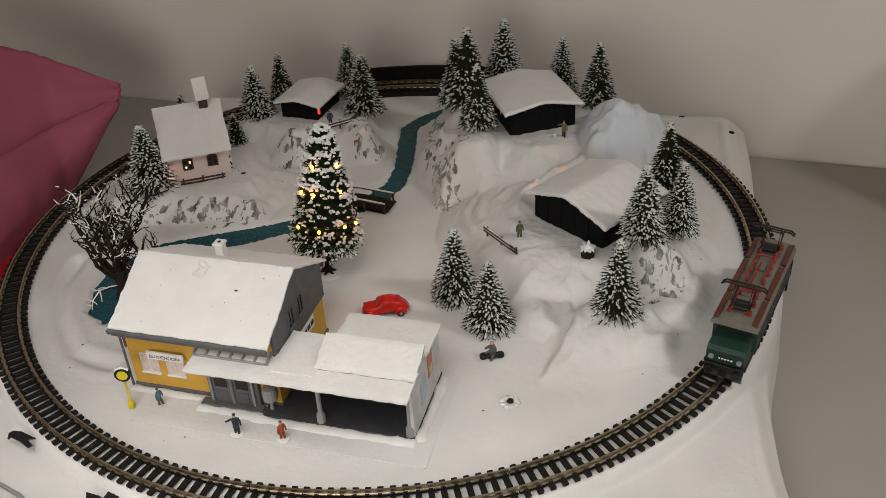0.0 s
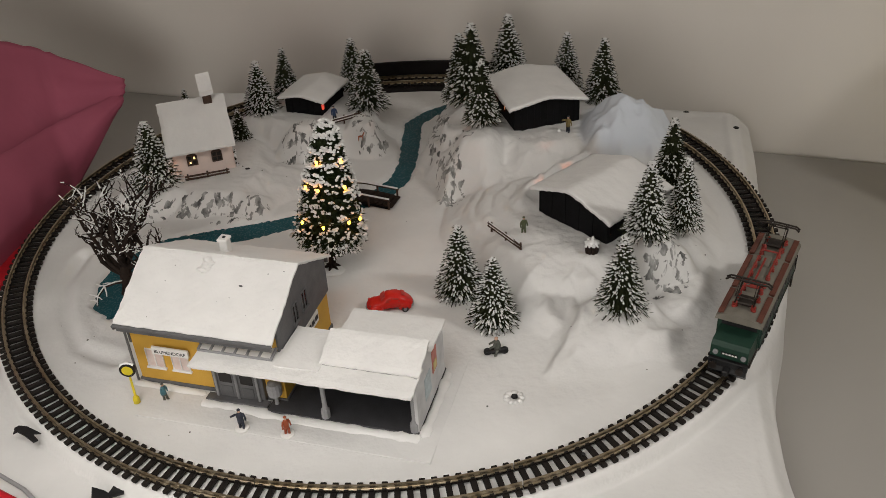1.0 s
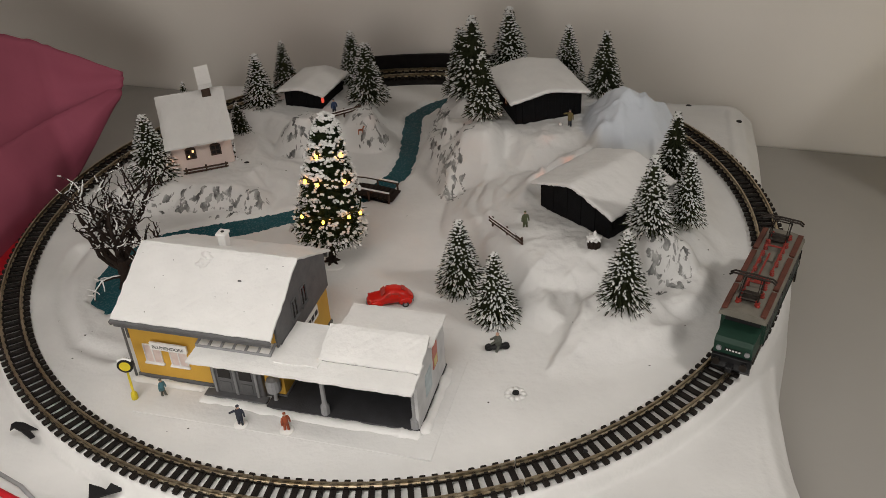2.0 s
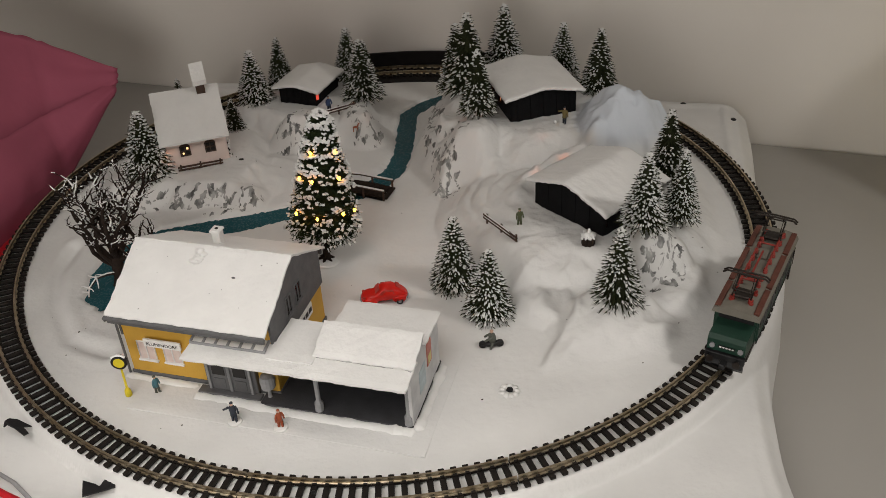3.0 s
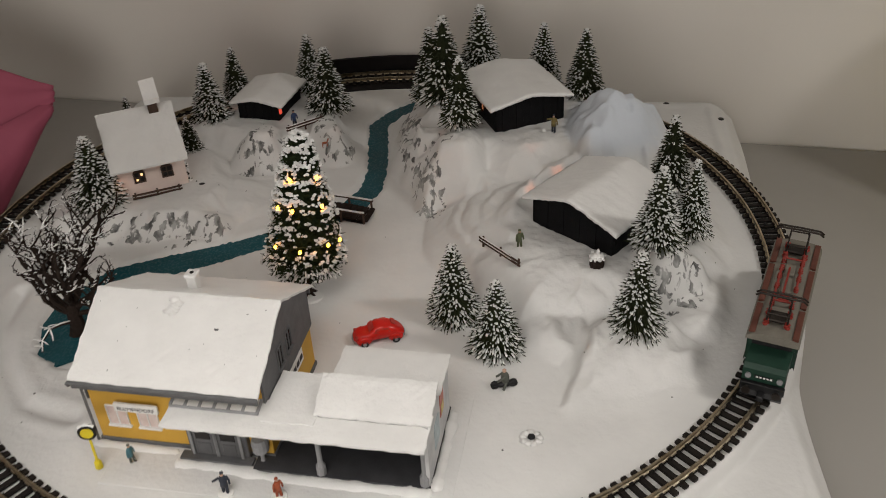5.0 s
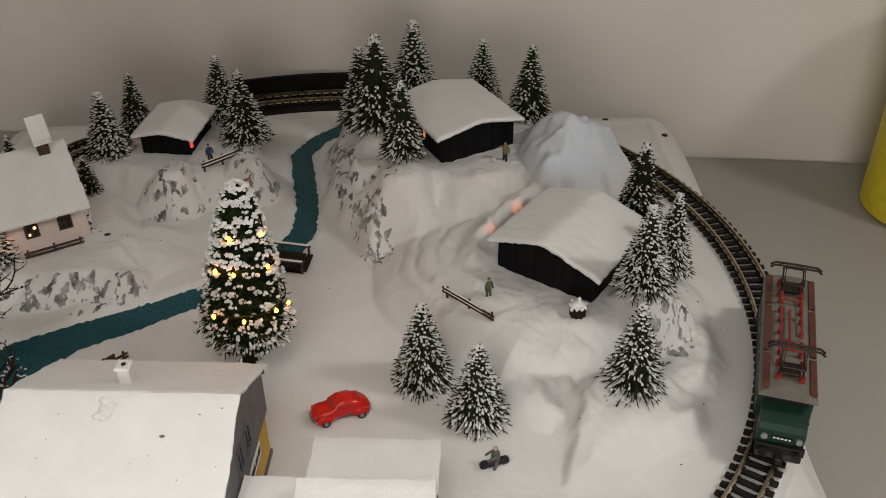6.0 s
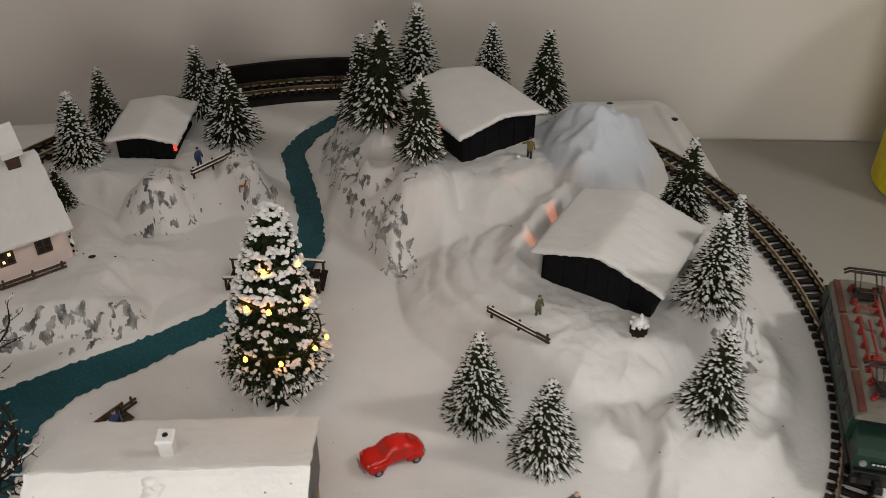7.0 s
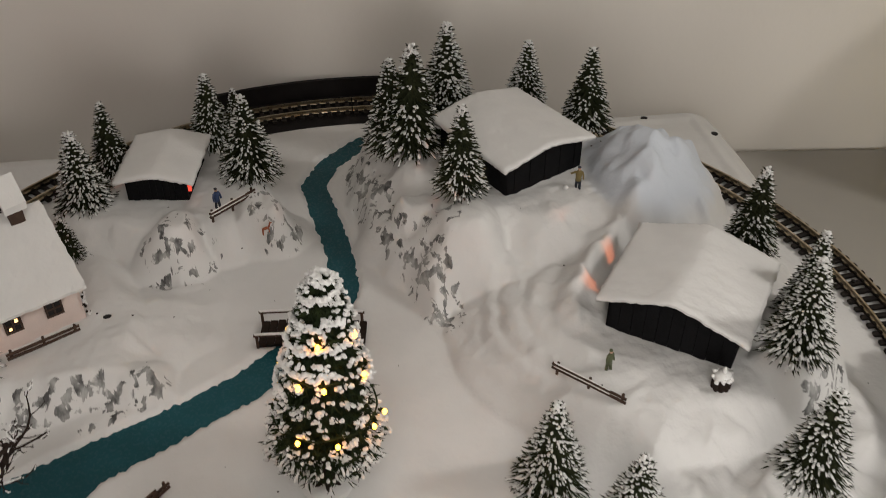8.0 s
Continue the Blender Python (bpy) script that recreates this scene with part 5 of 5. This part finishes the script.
solo("figurine", sitter, [CLOTHES["blue"], CLOTHES["navy"], SKIN], "tiny figure in a blue jacket sitting on the bench", "figurine", "model figures", at=spot(-81.4, -35.8, 0.8, 35), smooth=True)
rider = bmesh.new()
rr = random.Random(6)
blob(rider, (0, 0, 1.6), 5.2, 1.4, 1.3, rr, 1, 0.25)
for dx in (-3.2, 3.2):
    tube([(dx, -0.5, 1.5), (dx, 0.5, 1.5)], 1.5, sides=12, bm=rider, slot=1)
lathe([(1.3, 2.2), (1.5, 4.6), (0.9, 6.3), (0.5, 6.6)], 0.4, 0, 9, rider, 0, 0.8)
blob(rider, (0.2, 0, 7.4), 0.8, 0.8, 0.9, rr, 2, 0.05)
tube([(0.4, -1.2, 5.6), (-2.6, -1.4, 3.9)], 0.5, 0.4, 6, rider, 0)
tube([(0.4, 1.2, 5.6), (-2.4, 1.4, 3.9)], 0.5, 0.4, 6, rider, 0)
tube([(0.6, -0.9, 2.6), (-0.6, -1.8, 0.2)], 0.6, 0.5, 6, rider, 0)
tube([(0.6, 0.9, 2.6), (-0.6, 1.8, 0.2)], 0.6, 0.5, 6, rider, 0)
solo("figurine", rider, [CLOTHES["grey"], BLACK, SKIN], "tiny dark figure astride a motorcycle on the snow", "figurine", "model figures", at=spot(51, -111.5, 0.8, 5) @ Matrix.Scale(1.15, 4), smooth=True)
deer = bmesh.new()
blob(deer, (0, 0, 4.0), 2.4, 0.9, 1.05, rr, 0, 0.08)
for dx, dy in ((-1.7, -0.5), (-1.7, 0.5), (1.6, -0.5), (1.6, 0.5)):
    tube([(dx, dy, 3.6), (dx * 1.1, dy, 0)], 0.42, 0.26, 5, deer)
tube([(1.9, 0, 4.4), (2.7, 0, 6.4)], 0.65, 0.45, 6, deer)
blob(deer, (3.0, 0, 6.8), 0.95, 0.5, 0.55, rr, 0, 0.06)
for s in (-1, 1):
    tube([(2.7, s * 0.3, 7.1), (2.4, s * 0.9, 8.3)], 0.2, 0.1, 4, deer)
solo("figurine", deer, CLOTHES["fawn"], "tiny reddish brown deer below the rock", "figurine", "model figures", at=spot(-22, 80, max(1.0, ground(-22, 80)), 10) @ Matrix.Scale(0.72, 4), smooth=True)
ball = bmesh.new()
blob(ball, (0, 0, 1.0), 1.2, 1.2, 1.1, rr, 0, 0.08)
solo("snowball", ball, CRUST, "small white snowball outside the shed", "snowball", at=spot(94, 47, 27.8), smooth=True)

# ---- the locomotive ----
def locomotive():
    a = -30.0
    m = spot(192 * math.cos(radians(a)), 192 * math.sin(radians(a)), 4.15, a + 90)
    lo = thing("locomotive", m, "green electric model locomotive with red roof gear standing on the track", "locomotive")
    part("underframe", box(-43, 43, -7.6, 7.6, 3.6, 6.4, 0.3), BLACK, lo)
    part("body", box(-31, 31, -9.1, 9.1, 6.2, 19.6, 0.7, seg=2), GREEN, lo, "dark green body shell")
    for s in (-1, 1):
        hood = [(s * 30.5, -7.9, 6.2), (s * 42.0, -7.4, 6.2), (s * 42.4, -7.4, 12.2), (s * 40.8, -7.4, 13.8), (s * 30.5, -7.9, 15.0)]
        part("hood", prism(hood, (0, 15.3, 0)), GREEN, lo, "dark green end hood")
        part("cab_window_strip", box(*sorted((s * 30.9, s * 31.25)), -7.2, 7.2, 15.2, 18.8, 0), BLACK, lo)
        part("buffer_beam", box(*sorted((s * 42.2, s * 44.0)), -8.0, 8.0, 3.4, 6.6, 0.2), BLACK, lo)
        part("snow_plough", prism([(s * 41, -7.5, -2.5), (s * 44, -7.5, 1.0), (s * 43, -7.5, 3.6), (s * 41, -7.5, 3.6)], (0, 15, 0)), BLACK, lo)
        part("coupling", box(*sorted((s * 43, s * 47.5)), -1.3, 1.3, 1.4, 4.0, 0.4), BLACK, lo)
        for y in (-5.4, 5.4):
            b = part("buffer", tube([(s * 43.8, y, 5), (s * 46, y, 5)], 0.7, sides=8), BLACK, lo)
            part("buffer_plate", tube([(s * 46, y, 5), (s * 46.6, y, 5)], 1.6, sides=12), BRASS, b)
            part("headlight", tube([(s * 42.0, y * 1.05, 9.2), (s * 43.2, y * 1.05, 9.2)], 1.1, sides=10), LIGHT_GREY, lo)
        plate = part("number_plate", box(*sorted((s * 42.3, s * 42.6)), -3.4, 3.4, 8.6, 9.8), BLACK, lo)
        for k in range(5):
            part("number_bar", box(*sorted((s * 42.55, s * 42.75)), -3.0 + 1.25 * k, -2.2 + 1.25 * k, 8.85, 9.55), WHITE, plate)
        bogie = part("bogie", box(s * 24 - 15, s * 24 + 15, -6.6, 6.6, -0.5, 3.6, 0.4), BLACK, lo)
        for dx in (-10, 0, 10):
            for y in (-4.75, 4.75):
                part("wheel", tube([(s * 24 + dx, y - 0.9, 0.1), (s * 24 + dx, y + 0.9, 0.1)], 3.6, sides=18), BRASS, bogie)
        for y in (-7.2, 7.2):
            part("axle_box", box(s * 24 - 13, s * 24 + 13, y - 0.5, y + 0.5, 0.2, 2.8, 0.3), BRASS, bogie)
    for y in (-1, 1):
        for x in (-25.5, -13.5, 0, 13.5, 25.5):
            w = part("side_window", box(x - 3.1, x + 3.1, *sorted((y * 9.0, y * 9.3)), 13.0, 17.4, 0.1), BLACK, lo)
            part("frame", box(x - 3.5, x + 3.5, *sorted((y * 9.0, y * 9.2)), 12.6, 13.0), LIGHT_GREY, w)
        for x in (-19.5, -6.8, 6.8, 19.5):
            part("vent_grille", box(x - 2.2, x + 2.2, *sorted((y * 9.0, y * 9.3)), 9.0, 16.6, 0.1), DARK_GREY, lo)
        part("sill_line", box(-31, 31, *sorted((y * 9.05, y * 9.35)), 6.6, 7.4), BLACK, lo)
        part("step_ladder", box(28, 30, *sorted((y * 8.6, y * 9.4)), 0.5, 6.4, 0.1), BRASS, lo)
        part("handrail", tube([(30.2, y * 9.5, 8), (30.2, y * 9.5, 17)], 0.22, sides=5), BRASS, lo)
    arch = [(-34, -9.7, 19.2), (-34, -9.4, 20.6), (-34, -7.4, 21.9), (-34, -3.5, 22.6), (-34, 3.5, 22.6), (-34, 7.4, 21.9), (-34, 9.4, 20.6), (-34, 9.7, 19.2)]
    part("roof", prism(arch, (68, 0, 0)), LOCO_ROOF, lo, "grey roof sheet")
    for y in (-1, 1):
        for x0, x1 in ((-33, -15), (-13, 13), (15, 33)):
            part("walkway", box(x0, x1, *sorted((y * 6.6, y * 8.9)), 21.6, 22.7, 0.1), LOCO_BROWN, lo, "reddish brown roof walkway")
    rn = random.Random(12)
    for x in (-27, -20, -9, -3, 4, 10, 20, 27):
        for y in (-3.6, 3.6):
            part("insulator", lathe([(0.9, 22.3), (1.1, 22.9), (0.7, 23.3), (1.05, 23.8), (0.6, 24.3), (0.9, 24.7), (0.3, 25.2)], x + rn.uniform(-0.4, 0.4), y, 9), LOCO_RED, lo)
    for y, x0, x1 in ((3.6, -20, 10), (-3.6, -3, 27), (0.6, -9, 9)):
        part("busbar", tube([(x0, y, 25.0), (x1, y, 25.0)], 0.45, sides=6), LOCO_RED, lo)
    for x in (-14.5, 15.5):
        part("busbar", tube([(x, -3.6, 25.0), (x, 3.6, 25.0)], 0.4, sides=6), LOCO_RED, lo)
        for y in (-3.6, 3.6):
            part("insulator", lathe([(0.9, 22.3), (1.1, 22.9), (0.7, 23.3), (1.05, 23.8), (0.6, 24.3), (0.9, 24.7), (0.3, 25.2)], x, y, 9), LOCO_RED, lo)
    part("roof_box", box(-12, -7, -2.0, 2.0, 22.4, 23.6, 0.4), LOCO_RED, lo)
    part("roof_hatch", box(-5.5, 4.5, -3.0, 3.0, 22.4, 23.0, 0.25), LOCO_ROOF, lo)
    part("roof_box", box(6, 13, -1.6, 2.6, 22.4, 23.8, 0.4), LOCO_ROOF, lo)
    for x in (-24, 24):
        p = part("pantograph", box(x - 3.2, x + 3.2, -3.2, 3.2, 23.6, 25.0, 0.4), BRASS, lo, "dark folding pantograph")
        for y in (-3.8, 3.8):
            part("arm", tube([(x - 4, y, 25), (x + 5.5, y * 0.95, 29.5), (x - 0.4, y * 0.9, 34.2)], 0.42, 0.32, 6), BRASS, p)
            part("arm", tube([(x + 4, y, 25), (x - 5.5, y * 0.95, 29.5), (x + 0.4, y * 0.9, 34.2)], 0.42, 0.32, 6), BRASS, p)
        part("knee_bar", tube([(x + 5.5, -3.7, 29.5), (x + 5.5, 3.7, 29.5)], 0.32, sides=6), BRASS, p)
        part("knee_bar", tube([(x - 5.5, -3.7, 29.5), (x - 5.5, 3.7, 29.5)], 0.32, sides=6), BRASS, p)
        for dx in (-0.9, 0.9):
            part("contact_strip", tube([(x + dx, -9.2, 33.2), (x + dx, -7.6, 34.4), (x + dx, 0, 34.6), (x + dx, 7.6, 34.4), (x + dx, 9.2, 33.2)], 0.42, sides=6), BRASS, p)
        for y in (-4, 4):
            for e in (-3.5, 3.5):
                part("base_insulator", lathe([(0.9, 22.2), (1.1, 23), (0.7, 23.5), (1.0, 24.5)], x + e, y, 8), LOCO_RED, p)


locomotive()

# ---- what lies round the board ----
def draped(bottom, top, ns, nt, seed, fold=4.0, thick=0.5):
    """A thin crumpled sheet between a lower and an upper edge, each a line of 3D points."""
    def on(line, s):
        f = s * (len(line) - 1)
        i = min(int(f), len(line) - 2)
        return Vector(line[i]).lerp(Vector(line[i + 1]), f - i)
    bm = bmesh.new()
    front, back = [], []
    for j in range(nt + 1):
        rf2, rb = [], []
        for i in range(ns + 1):
            s, t = i / ns, j / nt
            p = on(bottom, s).lerp(on(top, s), t)
            n = Vector((0.8, -0.5, 0.35)).normalized()
            w = noise.noise(Vector((s * 3.1, t * 2.0, seed))) + 0.35 * noise.noise(Vector((s * 9, t * 6, seed + 4)))
            p = p + n * (w * fold + 7 * math.sin(math.pi * t))
            if j == nt or i == ns:
                p += Vector((0, 0, 1)) * 1.2 * noise.noise(Vector((s * 40, t * 40, seed)))
            rf2.append(bm.verts.new(p)), rb.append(bm.verts.new(p - n * thick))
        front.append(rf2), back.append(rb)
    for j in range(nt):
        for i in range(ns):
            bm.faces.new((front[j][i], front[j][i + 1], front[j + 1][i + 1], front[j + 1][i]))
            bm.faces.new((back[j][i], back[j + 1][i], back[j + 1][i + 1], back[j][i + 1]))
    for j in range(nt):
        for i in (0, ns):
            bm.faces.new((front[j][i], front[j + 1][i], back[j + 1][i], back[j][i]))
    for i in range(ns):
        for j in (0, nt):
            bm.faces.new((front[j][i], back[j][i], back[j][i + 1], front[j][i + 1]))
    bmesh.ops.recalc_face_normals(bm, faces=bm.faces)
    return bm


tissue = thing("tissue_paper", spot(0, 0, 0), "crumpled sheets of pink tissue paper lying against the wall", "tissue paper")
part("sheet", draped([(-262, -120, -39), (-250, -20, -39), (-243, 60, -39), (-236, 130, -39), (-203, 172, 2)],
                     [(-420, -20, 172), (-350, 90, 112), (-300, 140, 78), (-245, 172, 46), (-194, 178, 19)], 60, 30, 2.0, 5.0), PAPER, tissue, smooth=True)
part("front_sheet", draped([(-252, -120, -39), (-240, -20, -39), (-234, 60, -39), (-226, 122, -38), (-200, 166, 0)],
                           [(-290, -120, 30), (-262, 0, 20), (-250, 70, 12), (-232, 130, 8), (-198, 172, 12)], 60, 14, 7.0, 3.0), PAPER, tissue, smooth=True)
solo("red_cloth", draped([(-246, -120, -39.4), (-236, -30, -39.4), (-228, 40, -39.4), (-226, 80, -39.4)],
                         [(-250, -120, -32), (-243, -30, -33), (-236, 40, -34), (-232, 80, -37)], 40, 8, 3.0, 2.0), CLOTH_RED,
     "strip of red cloth on the table beside the board", "cloth", smooth=True)

rb = bmesh.new()
prev = None
for k in range(31):
    t = k / 30
    p = Vector((-200 + 92 * t, -138 - 56 * t - 5 * math.sin(3 * t), 1.0 + 2.0 * math.sin(2.6 * t)))
    n = Vector((0.42, 0.86, 0.25)).normalized() * 1.3
    row = [rb.verts.new(p + n), rb.verts.new(p + Vector((0, 0, 0.4))), rb.verts.new(p - n)]
    if prev:
        for q in range(2):
            rb.faces.new((prev[q], prev[q + 1], row[q + 1], row[q]))
    prev = row
ex = bmesh.ops.extrude_face_region(rb, geom=list(rb.faces))
bmesh.ops.translate(rb, verts=[g for g in ex["geom"] if isinstance(g, bmesh.types.BMVert)], vec=(0, 0, -0.5))
bmesh.ops.recalc_face_normals(rb, faces=rb.faces)
solo("red_ribbon", rb, CLOTH_RED, "glossy red ribbon lying across the board's corner", "ribbon", at=spot(0, 0, -7.5), smooth=True)
solo("yellow_cable", tube([(-205, -158, -6), (-176, -164, -6.2), (-156, -176, -6.2), (-141, -190, -6.4)], 1.3, sides=8), YELLOW, "thin yellow cable lying beside the ribbon", "cable", smooth=True)
solo("grey_cable", tube([(-204, -142, -6), (-170, -153, -6.2), (-136, -174, -6.2), (-116, -192, -6.4)], 0.9, sides=8), LIGHT_GREY, "thin grey cable lying beside the ribbon", "cable", smooth=True)


def flake(x, y, z, turn, pts, label):
    solo("black_flake", prism([(px, py, 0.25 * (i % 3)) for i, (px, py) in enumerate(pts)], (0, 0, 0.7)), BLACK, label, "flake", "black flakes", at=spot(x, y, z, turn))


flake(-144, -148, -2.2, -22, [(-7, 1), (-6, 2.6), (-2, 3.2), (6, 2.4), (3, 0.8), (8, -1.4), (6.5, -2.8), (0, -1.0), (-4, -0.6), (-5, -1.8)], "jagged black flake lying on the board's rim")
flake(-101, -179, -4.6, 20, [(-6, -3), (-5.5, 5), (-1, 1), (0.5, -0.5), (4, 4.4), (6.5, 2.5), (6, -3)], "jagged black flake lying on the board's edge")
for x, y in ((214, 112), (188, 138)):
    solo("screw", lathe([(1.8, 0), (1.9, 0.5), (1.2, 0.9), (0.3, 1.0)], 0, 0, 10), BLACK, "small black screw in the board's corner", "screw", "board screws", at=spot(x, y, ground(x, y) - 0.2))
hole = bmesh.new()
lathe([(1.5, 0), (1.5, 0.4), (0.8, 0.5)], 0, 0, 10, hole, 0, 0.6)
solo("pebble", hole, BLACK, "small black pebble beside the cottage fence", "pebble", at=spot(-86, 51, ground(-86, 51)))
solo("yellow_canister", lathe([(33, 0), (36, 2), (36, 120), (34, 124), (30, 124)], 0, 0, 40), YELLOW, "plain yellow cylindrical container standing on the table", "container", at=spot(352, 52, TABLE_Z - 0.5), smooth=False)

# grit scattered on the snow
rg = random.Random(33)
grit = bmesh.new()
for k in range(110):
    a, r = rg.uniform(0, 6.28), 176 * math.sqrt(rg.random())
    x, y = r * math.cos(a), r * math.sin(a)
    if -75 < x * 0.966 - y * 0.259 < 64 and -158 < x * 0.259 + y * 0.966 < -84:
        continue
    s = rg.uniform(0.12, 0.42)
    blob(grit, (x, y, ground(x, y) + 0.1), s * 1.4, s, s * 0.5, rg)
solo("grit", grit, BARK, "dark specks of grit on the snow", "grit", kind="stuff")
